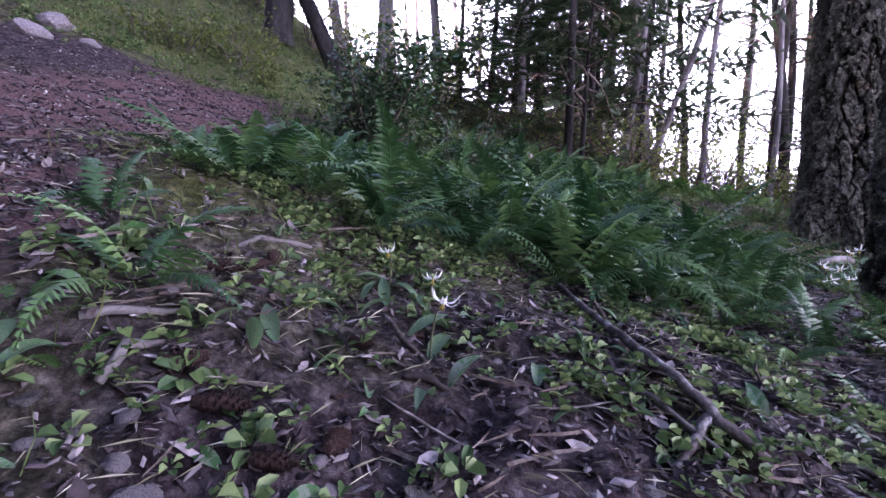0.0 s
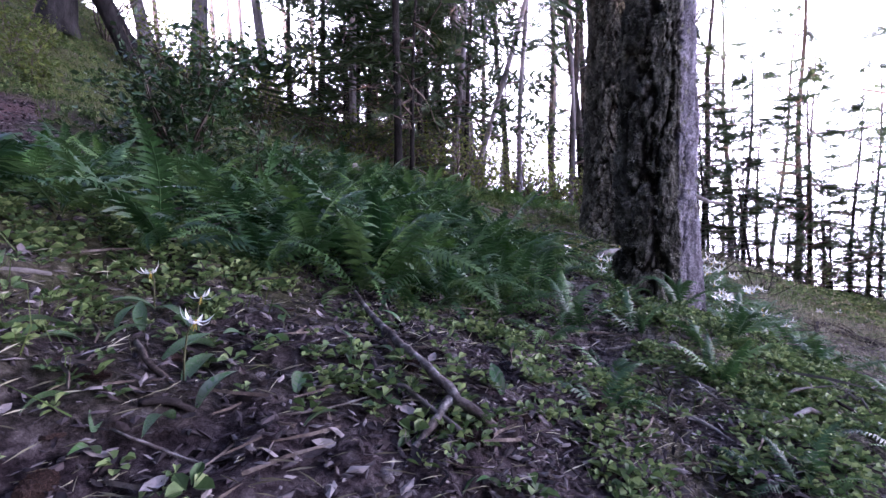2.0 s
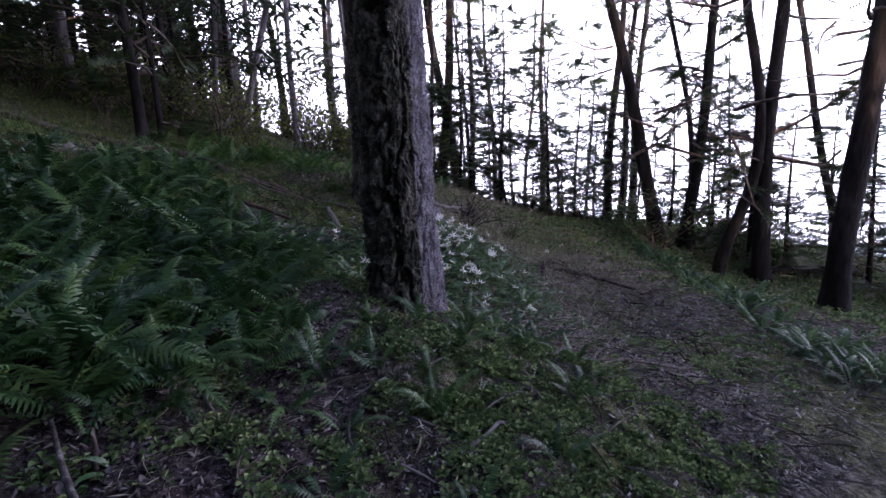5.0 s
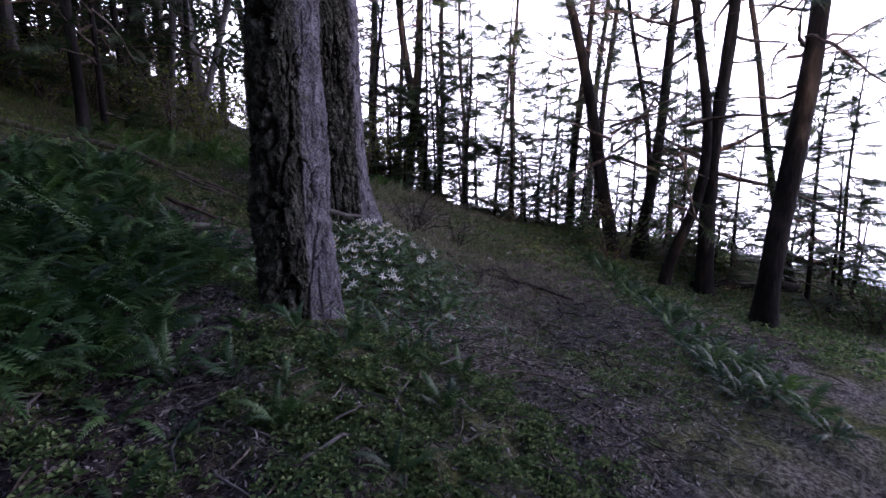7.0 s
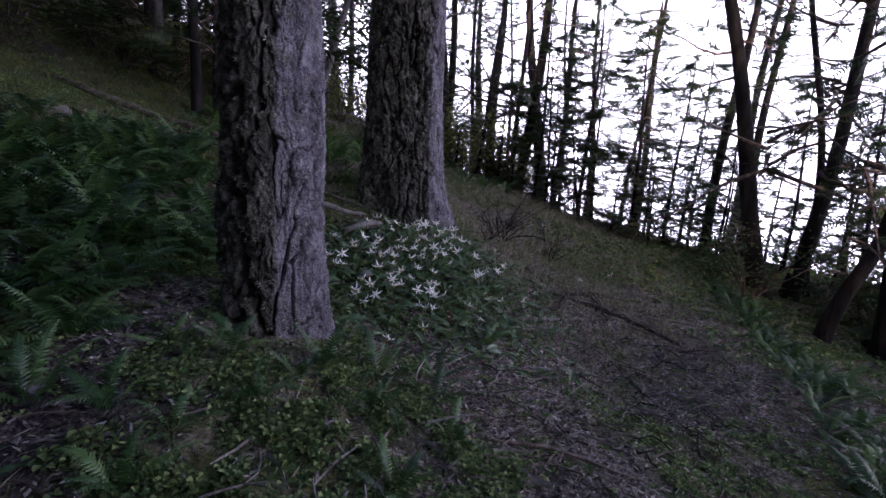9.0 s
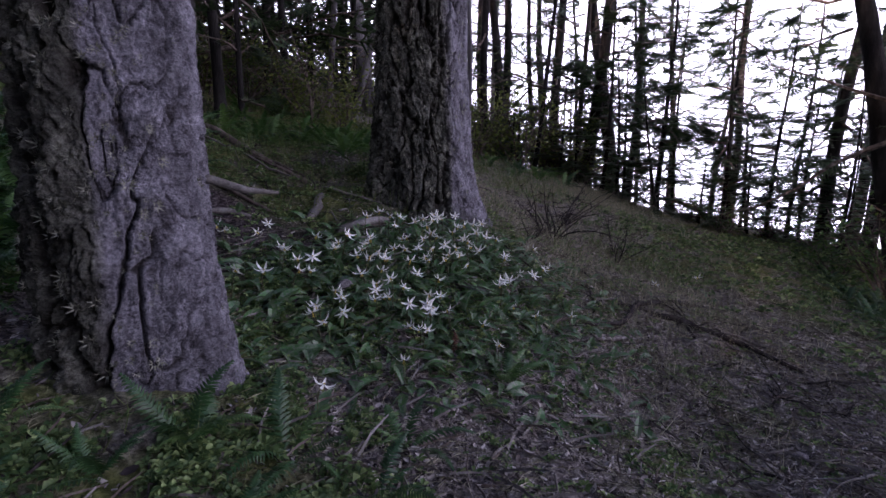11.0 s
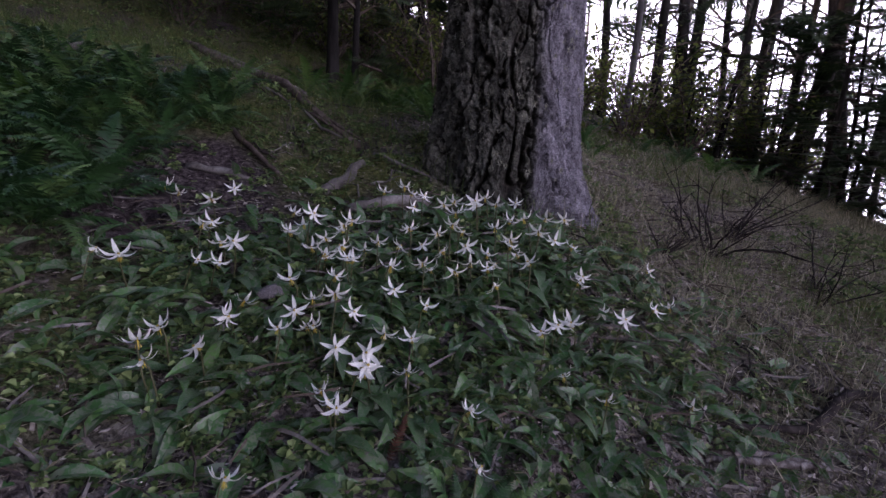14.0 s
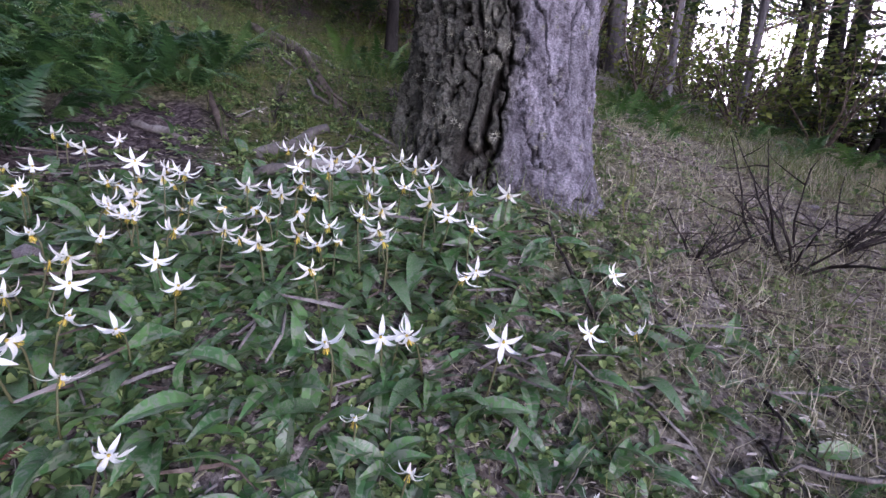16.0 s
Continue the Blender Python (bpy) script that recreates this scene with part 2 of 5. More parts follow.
M_GROUND = ground_material()
M_BARK = surface("fir_bark", (0.05, 0.045, 0.045), (0.115, 0.105, 0.105), (0.22, 0.205, 0.21), 0.10, 0.018, 0.95, 0.02, (1, 1, 0.6), 0.15)
def old_bark():
    """Grey fir bark; where the outer plates are worn smooth it is paler, tinted lilac for the sky light, and the open
    furrows are painted brown-black to deepen their shade.
    """
    m, nodes, links = nodes_of("old_fir_bark")
    nt = m.node_tree
    bsdf = nodes["Principled BSDF"]
    worn, furrow_shade = nodes.new("ShaderNodeAttribute"), nodes.new("ShaderNodeAttribute")
    worn.attribute_name, furrow_shade.attribute_name = "worn", "furrow_shade"
    broad, grain = noise_of(nt, 0.11, 5, 0.65, (1, 1, 0.6)), noise_of(nt, 0.014, 8, 0.75, (1, 1, 1.5))
    stain = noise_of(nt, 0.05, 6, 0.7, (1, 1, 0.8), 0.6)
    rough_bark = ramp(nt, broad, [(0.3, (0.024, 0.023, 0.019)), (0.5, (0.07, 0.068, 0.058)), (0.7, (0.17, 0.165, 0.14))])
    # Paler and lilac on the seaward faces: smooth plates, plus sky light painted in.
    pale_bark = ramp(nt, broad, [(0.3, (0.075, 0.068, 0.078)), (0.5, (0.15, 0.138, 0.16)), (0.7, (0.27, 0.25, 0.29))])
    speck = ramp(nt, grain, [(0.32, (0.2, 0.2, 0.2)), (0.48, (0.95, 0.95, 0.95)), (0.66, (1.8, 1.8, 1.75))])
    blot = ramp(nt, stain, [(0.36, (0.3, 0.28, 0.27)), (0.48, (1, 1, 1)), (0.62, (1.3, 1.32, 1.28))])
    col = mix(nt, 0.8, mix(nt, worn.outputs["Fac"], rough_bark, pale_bark), speck, "MULTIPLY")
    col = mix(nt, 0.8, col, blot, "MULTIPLY")
    # Furrows are painted near-black, adding to the shade of the relief itself.
    links.new(mix(nt, ramp(nt, furrow_shade.outputs["Fac"], [(0.25, (0, 0, 0)), (0.8, (0.85, 0.85, 0.85))]), col, (0.022, 0.017, 0.015)), bsdf.inputs["Base Color"])
    bsdf.inputs["Roughness"].default_value, bsdf.inputs["Specular IOR Level"].default_value = 0.97, 0.06
    links.new(bump(nt, mix(nt, 0.5, grain, stain), 0.045), bsdf.inputs["Normal"])
    return m


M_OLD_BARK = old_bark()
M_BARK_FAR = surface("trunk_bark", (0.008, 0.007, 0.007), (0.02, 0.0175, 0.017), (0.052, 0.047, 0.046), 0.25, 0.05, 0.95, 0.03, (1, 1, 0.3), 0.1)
# Paler trunk bark; its colour stands in for haze over distant trees.
M_BARK_HAZED = surface("pale_bark", (0.06, 0.054, 0.057), (0.125, 0.115, 0.12), (0.22, 0.205, 0.21), 0.3, 0.06, 0.9, 0.03, (1, 1, 0.2))
M_TWIG = surface("dead_twig", (0.03, 0.022, 0.018), (0.085, 0.065, 0.055), (0.2, 0.17, 0.15), 0.08, 0.012, 0.85, 0.004)
M_DARK_TWIG = surface("dark_twig", (0.010, 0.008, 0.008), (0.028, 0.022, 0.021), (0.07, 0.06, 0.056), 0.08, 0.012, 0.9, 0.004)
M_WOOD = surface("weathered_wood", (0.06, 0.053, 0.05), (0.14, 0.125, 0.118), (0.28, 0.26, 0.25), 0.15, 0.015, 0.85, 0.006, (1, 0.2, 1))
M_STICK = surface("lichened_stick", (0.035, 0.026, 0.025), (0.10, 0.085, 0.08), (0.34, 0.32, 0.31), 0.045, 0.012, 0.85, 0.005)
M_STONE = surface("field_stone", (0.09, 0.075, 0.08), (0.17, 0.15, 0.155), (0.3, 0.27, 0.27), 0.07, 0.012, 0.85, 0.004)
M_CONE = surface("cone_scale", (0.014, 0.009, 0.008), (0.034, 0.02, 0.017), (0.09, 0.055, 0.045), 0.03, 0.01, 0.8, 0.003)
M_RUST = surface("rust_frond", (0.03, 0.014, 0.010), (0.075, 0.036, 0.024), (0.14, 0.07, 0.045), 0.05, 0.01, 0.8, 0.003)
M_LICHEN = surface("lichen", (0.10, 0.10, 0.075), (0.21, 0.205, 0.16), (0.38, 0.37, 0.31), 0.03, 0.008, 0.95, 0.006)
M_FERN = leaf_material("fern_frond", (0.014, 0.044, 0.013), (0.034, 0.086, 0.024), (0.10, 0.175, 0.052), 0.06, 0.42, 0.3, 0.4, True)
M_FERN_BRIGHT = leaf_material("fern_frond_bright", (0.03, 0.08, 0.016), (0.05, 0.115, 0.022), (0.085, 0.16, 0.035), 0.06, 0.5, 0.4, 0.35, True)
M_LEAF = leaf_material("lily_leaf", (0.035, 0.10, 0.028), (0.055, 0.14, 0.04), (0.085, 0.18, 0.05), 0.03, 0.38, 0.3, 0.5, False, (0.13, 0.16, 0.105))
M_HERB = leaf_material("herb_leaf", (0.04, 0.08, 0.028), (0.11, 0.165, 0.055), (0.28, 0.35, 0.14), 0.02, 0.5, 0.35)
M_SHRUB = leaf_material("shrub_leaf", (0.025, 0.06, 0.015), (0.05, 0.10, 0.022), (0.10, 0.15, 0.035), 0.03, 0.5, 0.35)
M_SALAL = leaf_material("evergreen_leaf", (0.012, 0.035, 0.010), (0.022, 0.06, 0.016), (0.05, 0.10, 0.03), 0.03, 0.35, 0.15, 0.5)
M_THICKET = leaf_material("thicket_leaf", (0.06, 0.09, 0.02), (0.11, 0.14, 0.03), (0.18, 0.20, 0.05), 0.05, 0.6, 0.45)
M_NEEDLE = leaf_material("conifer_needles", (0.014, 0.028, 0.012), (0.026, 0.048, 0.018), (0.05, 0.075, 0.025), 0.05, 0.6, 0.2)
M_LITTER = leaf_material("dry_litter", (0.02, 0.015, 0.014), (0.15, 0.125, 0.115), (0.5, 0.45, 0.42), 0.015, 0.85, 0.0, 0.15)
M_DARK_LITTER = leaf_material("dark_litter", (0.012, 0.009, 0.010), (0.058, 0.044, 0.046), (0.25, 0.215, 0.21), 0.015, 0.8, 0.0, 0.2)
M_GRASS = leaf_material("dry_grass", (0.09, 0.083, 0.05), (0.22, 0.205, 0.135), (0.48, 0.45, 0.34), 0.05, 0.75, 0.3, 0.2)
M_GREENGRASS = leaf_material("green_grass", (0.05, 0.085, 0.02), (0.08, 0.12, 0.03), (0.15, 0.16, 0.05), 0.05, 0.6, 0.4, 0.3)
M_PETAL = leaf_material("lily_petal", (0.84, 0.83, 0.79), (0.87, 0.86, 0.82), (0.89, 0.88, 0.84), 0.02, 0.5, 0.35, 0.3)
M_STAMEN = leaf_material("stamen", (0.5, 0.36, 0.06), (0.6, 0.45, 0.08), (0.65, 0.5, 0.1), 0.01, 0.6, 0.1)
M_STEM = leaf_material("flower_stem", (0.05, 0.048, 0.025), (0.07, 0.07, 0.032), (0.08, 0.085, 0.04), 0.02, 0.5, 0.0)


def water_material():
    m, nodes, links = nodes_of("sea_water")
    bsdf = nodes["Principled BSDF"]
    bsdf.inputs["Base Color"].default_value = (0.25, 0.32, 0.38, 1)
    bsdf.inputs["Roughness"].default_value = 0.25
    links.new(bump(m.node_tree, noise_of(m.node_tree, 3.0, 6), 0.4), bsdf.inputs["Normal"])
    return m


# ---------------------------------------------------------------- ground and sea
def axis(lo, hi, fine, reach):
    mid = np.arange(lo, hi, fine)
    out, step, p = [], fine, hi
    while p < reach:
        out.append(p)
        step *= 1.11
        p += step
    low, step, p = [], fine, lo - fine
    while p > -reach:
        low.append(p)
        step *= 1.11
        p -= step
    return np.concatenate([np.array(low[::-1]), mid, np.array(out)])


def build_ground():
    xs, ys = axis(-0.6, 7.6, 0.035, 900), axis(0.7, 7.0, 0.035, 900)
    gx, gy = np.meshgrid(xs, ys)
    v = np.stack([gx, gy, ground_z(gx, gy)], -1).reshape(-1, 3)
    n, k = len(xs), len(ys)
    i = (np.arange(k - 1)[:, None] * n + np.arange(n - 1)[None]).ravel()
    me = mesh("ground", v, np.stack([i, i + 1, i + n + 1, i + n], -1), M_GROUND, True)
    for key, values in (("moss", mossy(gx, gy)), ("trail", in_trail(gx, gy)), ("dry", dry_ground(gx, gy))):
        a = me.attributes.new(key, "FLOAT", "POINT")
        a.data.foreach_set("value", values.ravel().astype(np.float32))
    thing("ground", me, "steep forest floor of litter, moss and worn reddish trail", "ground", kind="structure")


build_ground()
SEA = -24.0
sea_v = [(-3000, -3000, SEA), (4000, -3000, SEA), (4000, 4000, SEA), (-3000, 4000, SEA)]
thing("water", mesh("water", sea_v, [(0, 1, 2, 3)], water_material()), "pale sea far below the wooded slope", "water", kind="structure")

def haze_glow_material():
    m, nodes, links = nodes_of("haze_glow")
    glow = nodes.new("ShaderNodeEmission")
    # Emission added so the wall glows white and lights trunks from seaward.
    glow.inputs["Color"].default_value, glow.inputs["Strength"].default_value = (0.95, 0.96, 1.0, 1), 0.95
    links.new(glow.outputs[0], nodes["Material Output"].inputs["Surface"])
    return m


def haze_glow_wall(radius, low, high):
    """A glowing wall seaward of the slope, in place of the bright haze over the water; it also lights the wood."""
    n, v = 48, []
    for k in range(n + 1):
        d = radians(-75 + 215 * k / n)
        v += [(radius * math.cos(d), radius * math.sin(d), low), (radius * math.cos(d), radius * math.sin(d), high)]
    return mesh("backdrop", v, [(2 * k, 2 * k + 2, 2 * k + 3, 2 * k + 1) for k in range(n)], haze_glow_material())


thing("backdrop", haze_glow_wall(170, -30, 105), "glowing wall in place of white sky and haze over the sea", "haze", kind="structure")


# ---------------------------------------------------------------- great firs
def hero_trunk(name, cx, cy, r_base, r_top, flare, height, rough_side, lean, seed, label, toe=0.0, oval=0.0):
    """Thick old trunk of split bark plates; rough_side is the angle (degrees) of its roughest face, toe the swell of one root."""
    ring, rows = int(140 + 520 * r_base), 540
    worn, furrow_shade = np.empty(rows * ring), np.empty(rows * ring)
    z0 = gz(cx, cy) - 0.35
    verts = np.empty((rows * ring, 3))
    n = 0
    for j in range(rows):
        u = j / (rows - 1)
        h = 4.6 * u / 0.9 if u < 0.9 else 4.6 + (height + 0.35 - 4.6) * (u - 0.9) / 0.1
        base = r_top + (r_base - r_top) * math.exp(-h / 1.6) + flare * math.exp(-h / 0.34)
        base *= 1 - 0.25 * (h / (height + 0.35)) ** 2
        row_base = base
        for k in range(ring):
            a = 2 * math.pi * k / ring
            ca, sa = math.cos(a), math.sin(a)
            base = row_base * (1 + oval * math.cos(2 * (a - radians(15))))
            face = 0.5 + 0.5 * math.cos(a - radians(rough_side))
            wob = noise.noise(Vector((ca * 2 + seed, sa * 2, h * 1.3))) * 0.12
            rough = min(1, max(0, (face + wob - 0.5) / 0.13))
            x, y = ca * base, sa * base
            w1 = noise.noise(Vector((x * 5 + seed, y * 5, h * 3.1)))
            w2 = noise.noise(Vector((x * 17, y * 17 + seed, h * 11)))
            w3 = noise.noise(Vector((x * 45, y * 45 + seed, h * 34)))
            wx, wz = 0.035 * w1 + 0.02 * w2 + 0.006 * w3, 0.05 * w1 + 0.03 * w2
            # long wandering cracks, cross cracks, and blocks on the rough face
            g1 = noise.noise(Vector(((x + wx) * 8 + seed, (y + wx) * 8, (h + wz) * 1.7)))
            g2 = noise.noise(Vector(((x - wx) * 14 + seed, (y + wx) * 14, (h - wz) * 5.2)))
            d2 = noise.voronoi(Vector(((x + 2 * wx) * 19 + seed, (y - 2 * wx) * 19, (h - 2 * wz) * 8.0)))[0]
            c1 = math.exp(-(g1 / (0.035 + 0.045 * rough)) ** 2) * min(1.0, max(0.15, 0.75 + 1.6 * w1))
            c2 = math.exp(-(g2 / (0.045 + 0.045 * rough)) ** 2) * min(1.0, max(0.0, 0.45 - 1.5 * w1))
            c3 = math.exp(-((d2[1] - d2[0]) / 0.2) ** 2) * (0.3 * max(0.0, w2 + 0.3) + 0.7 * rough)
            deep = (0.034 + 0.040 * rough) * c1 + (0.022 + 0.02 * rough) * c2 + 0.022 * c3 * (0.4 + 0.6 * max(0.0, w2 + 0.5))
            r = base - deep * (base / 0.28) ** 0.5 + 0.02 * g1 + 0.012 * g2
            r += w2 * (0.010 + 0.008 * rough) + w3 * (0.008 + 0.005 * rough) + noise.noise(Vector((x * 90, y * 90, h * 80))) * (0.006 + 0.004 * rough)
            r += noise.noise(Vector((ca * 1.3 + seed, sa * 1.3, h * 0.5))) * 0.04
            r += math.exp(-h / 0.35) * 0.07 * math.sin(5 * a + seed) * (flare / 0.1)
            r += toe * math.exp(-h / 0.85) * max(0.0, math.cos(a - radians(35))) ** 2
            # Crack strength is kept as a mask that darkens the furrows' colour.
            worn[n], furrow_shade[n] = 1 - rough, min(1.0, c1 + 0.8 * c2 + 0.5 * c3 * rough)
            verts[n] = (ca * r + lean[0] * h, sa * r + lean[1] * h, h)
            n += 1
    i = (np.arange(rows - 1)[:, None] * ring + np.arange(ring)[None])
    nxt = (np.arange(rows - 1)[:, None] * ring + (np.arange(ring)[None] + 1) % ring)
    faces = np.stack([i, nxt, nxt + ring, i + ring], -1).reshape(-1, 4)
    tree = new(name)
    tree.matrix_world = pose(cx, cy, z0)
    tagged(tree, label, "tree")
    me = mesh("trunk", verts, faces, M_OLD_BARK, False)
    for key, values in (("worn", worn), ("furrow_shade", furrow_shade)):
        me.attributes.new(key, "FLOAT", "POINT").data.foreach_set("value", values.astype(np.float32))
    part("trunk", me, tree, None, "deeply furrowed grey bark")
    # tufts of lichen on the bark
    rng = np.random.default_rng(int(seed) + 3)
    tv, tf = [], []
    for k in range(9):
        a = k * 2.4
        tv += [(math.cos(a) * 0.25, math.sin(a) * 0.25, 0), (math.cos(a + 0.9) * 0.3, math.sin(a + 0.9) * 0.3, 0.1), (math.cos(a + 0.4) * 1.0, math.sin(a + 0.4) * 1.0, 0.55 + 0.3 * math.sin(k * 7))]
        tf.append((3 * k, 3 * k + 1, 3 * k + 2))
    count = 850
    hh = 0.35 + rng.random(count) * 3.2
    aa = radians(rough_side + 25) + rng.normal(0, 1.05, count)
    at, turn = np.empty((count, 3)), np.empty((count, 3, 3))
    for c in range(count):
        row = min(rows - 1, int(round(hh[c] / 4.6 * 0.9 * (rows - 1))))
        k = int(round(aa[c] / (2 * math.pi) * ring)) % ring
        at[c] = verts[row * ring + k]
        turn[c] = np.array(Vector((math.cos(aa[c]), math.sin(aa[c]), 0.1)).to_track_quat("Z", "Y").to_matrix())
    v, f = strew(tv, tf, turn, 0.012 + 0.02 * rng.random(count) ** 2, at)
    tagged(part("lichen", mesh("lichen", v, f, M_LICHEN), tree, None, "grey-green lichen tufts"), kind="stuff")
    return tree


T1 = (3.23, 2.73)
T2 = (5.21, 5.5)
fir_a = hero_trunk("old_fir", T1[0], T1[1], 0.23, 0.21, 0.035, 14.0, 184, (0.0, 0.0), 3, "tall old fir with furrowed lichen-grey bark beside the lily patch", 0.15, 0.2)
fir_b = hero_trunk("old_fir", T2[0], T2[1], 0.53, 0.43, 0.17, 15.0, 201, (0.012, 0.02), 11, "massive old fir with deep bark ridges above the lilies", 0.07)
stub = tube([(0, 0, 0), (0.1, -0.02, -0.01), (0.22, -0.03, -0.05), (0.33, -0.05, -0.06)], [0.022, 0.017, 0.013, 0.006], 8)
part("broken_branch", mesh("broken_branch", *stub, M_WOOD, True), fir_a, pose(0.20, 0.04, 1.02), "bare grey branch stub")


# ---------------------------------------------------------------- conifers
def spray_template(rng, n=15):
    """A flat twig of needles along +x, one long."""
    v, f = [], []
    for k in range(n):
        s = (k + 0.5) / n
        for sgn in (-1, 1):
            ln = 0.34 * (1 - 0.65 * s) * rng.uniform(0.7, 1.2)
            w = 0.035
            dz = rng.uniform(-0.06, 0.06)
            i = len(v)
            v += [(s - w, 0, 0), (s + w, 0, 0.01), (s + ln * 0.6, sgn * ln, dz)]
            f.append((i, i + 1, i + 2))
    return v, f


def crown_meshes(seed, height, low, count, reach, needles, dead, tufts=15, wide=1.0):
    """Limbs and needle sprays of one conifer whose trunk is the z axis."""
    rng = np.random.default_rng(seed)
    limbs, at, turn, size = [], [], [], []
    for b in range(count + dead):
        bare = b >= count
        z = rng.uniform(1.2, height * 0.6) if bare else low + (height - low) * rng.random() ** 0.9
        a = rng.uniform(0, 2 * math.pi)
        ln = reach * (1.05 - 0.75 * z / height) * rng.uniform(0.55, 1.15) * (0.55 if bare else 1)
        pts = wander((0, 0, z), (math.cos(a), math.sin(a), rng.uniform(-0.4, 0.4)), ln, 5, 0.2, rng, -0.03)
        r = 0.012 + 0.012 * ln
        limbs.append(tube(pts, [r, r * 0.8, r * 0.6, r * 0.45, r * 0.3, r * 0.12], 4, False))
        if bare:
            continue
        for s in range(needles):
            u = rng.uniform(0.3, 1.0) * 5
            i = min(4, int(u))
            p = Vector(pts[i]).lerp(Vector(pts[i + 1]), u - i)
            at.append(tuple(p))
            turn.append((a + rng.normal(0, 0.75), rng.normal(-0.14, 0.34), rng.normal(0, 0.6)))
            size.append(rng.uniform(0.22, 0.55) * (0.6 + 0.25 * ln) * wide)
    turn = np.array(turn)
    tv, tf = spray_template(rng, tufts)
    v, f = strew(tv, tf, rots(turn[:, 0], turn[:, 1], turn[:, 2]), size, np.array(at))
    return mesh("limbs", *join(*limbs), M_TWIG), mesh("crown", v, f, M_NEEDLE)


CROWNS = {
    # Great and tall crowns are thickened above the view to shade the floor.
    "great": [crown_meshes(60 + k, 16.0, 6.0, 52, 5.5, 8, 0, 9, 2.4) for k in range(2)],
    "tall": [crown_meshes(20 + k, 15.0, 6.5, 40, 3.4, 8, 9, 9, 1.7) for k in range(3)],
    "edge": [crown_meshes(30 + k, 12.0, 1.8, 26, 2.8, 9, 12, 11) for k in range(4)],
    "young": [crown_meshes(40 + k, 6.0, 0.3, 34, 1.5, 8, 2) for k in range(2)],
    "dense": [crown_meshes(50 + k, 13.0, 0.8, 44, 3.4, 6, 0, 7, 2.6) for k in range(2)],
}
# Crowns of the great firs, out of view, added to block light from above.
for old, pair in zip((fir_a, fir_b), CROWNS["great"]):
    tagged(part("limb_work", pair[0], old, None, "stout upper limbs"), kind="stuff")
    tagged(part("crown", pair[1], old, None, "dark green needles overhead, out of view, added for shade"), kind="stuff")
TREE_RNG = np.random.default_rng(99)
TREE_TEXT = {
    "tall": "slender grey conifer trunk with sparse high crown on the slope",
    "edge": "dark wind-bent conifer with flat sprays at the bluff edge",
    "young": "young dark conifer with low drooping branches",
    "dense": "dense dark fir set to shut out sun and sky",
}


def conifer(x, y, r, lean_x, lean_y, style="tall", pale=False, bow=0.0, height=0.0):
    rng = TREE_RNG
    # Trees farther up the slope take the paler bark in place of haze.
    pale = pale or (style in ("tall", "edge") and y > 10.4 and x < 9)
    tall = height or {"tall": 15.0, "edge": 12.0, "young": 6.0, "dense": 13.0}[style]
    tree = new("conifer")
    tree.matrix_world = pose(x, y, gz(x, y) - 0.15)
    tagged(tree, ("pale " if pale else "") + TREE_TEXT[style], "tree", "trees on the slope")
    lean = Vector((lean_x, lean_y, 1))
    steps, sides = 22, 12
    side = Vector((-lean_y - 0.3, lean_x + 0.6, 0)).normalized()
    ph = rng.uniform(0, 6)
    pts, radii = [], []
    for k in range(steps + 1):
        u = (k / steps) ** 1.3
        h = u * tall
        off = side * (bow * math.sin(u * 9 + ph) * min(1, u * 8) + 0.06 * math.sin(h * 0.9 + ph))
        pts.append(lean * h + off)
        radii.append(r * (1 - 0.8 * u) * (1 + 0.55 * math.exp(-h / 0.25)) * rng.uniform(0.94, 1.06))
    part("trunk", mesh("trunk", *tube(pts, radii, sides, False), M_BARK_HAZED if pale else M_BARK_FAR, True), tree)
    limbs, crown = CROWNS[style][int(rng.integers(len(CROWNS[style])))]
    shear = Matrix.Identity(4)
    shear[0][2], shear[1][2] = lean_x, lean_y
    m = shear @ Matrix.Rotation(rng.uniform(0, 6.3), 4, "Z") @ Matrix.Diagonal((1, 1, tall / {"tall": 15.0, "edge": 12.0, "young": 6.0, "dense": 13.0}[style], 1))
    a = tagged(part("limb_work", limbs, tree, None, "bare dead limbs"), kind="stuff")
    b = tagged(part("crown", crown, tree, None, "sparse dark needles"), kind="stuff")
    a.matrix_local = b.matrix_local = m
    return tree


conifer(-2.5, 9.9, 0.25, 0.05, 0.02)
conifer(-1.3, 10.3, 0.17, -0.5, -0.14)
conifer(-2.2, 14.2, 0.16, -0.21, -0.05)
conifer(-0.9, 13.4, 0.21, 0.0, 0.0)
conifer(0.8, 14.5, 0.15, -0.16, -0.0)
conifer(2.6, 11.4, 0.09, -0.0, 0.0)
conifer(6.4, 13.3, 0.19, -0.12, 0.05)
conifer(10.0, 18.3, 0.15, -0.07, 0.04)
conifer(11.0, 16.6, 0.13, -0.01, 0.0, "edge")
conifer(10.8, 14.3, 0.15, -0.01, 0.0, "edge")
conifer(3.1, 9.2, 0.08, -0.0, 0.0)
conifer(7.1, 11.9, 0.08, 0.02, -0.01)
conifer(5.6, 11.5, 0.08, 0.24, -0.11)
conifer(5.1, 11.7, 0.07, 0.07, -0.03)
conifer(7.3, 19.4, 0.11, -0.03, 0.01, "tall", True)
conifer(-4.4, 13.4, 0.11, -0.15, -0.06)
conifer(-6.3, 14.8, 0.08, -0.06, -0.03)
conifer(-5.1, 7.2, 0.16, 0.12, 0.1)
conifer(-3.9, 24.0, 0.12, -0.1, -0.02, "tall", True)
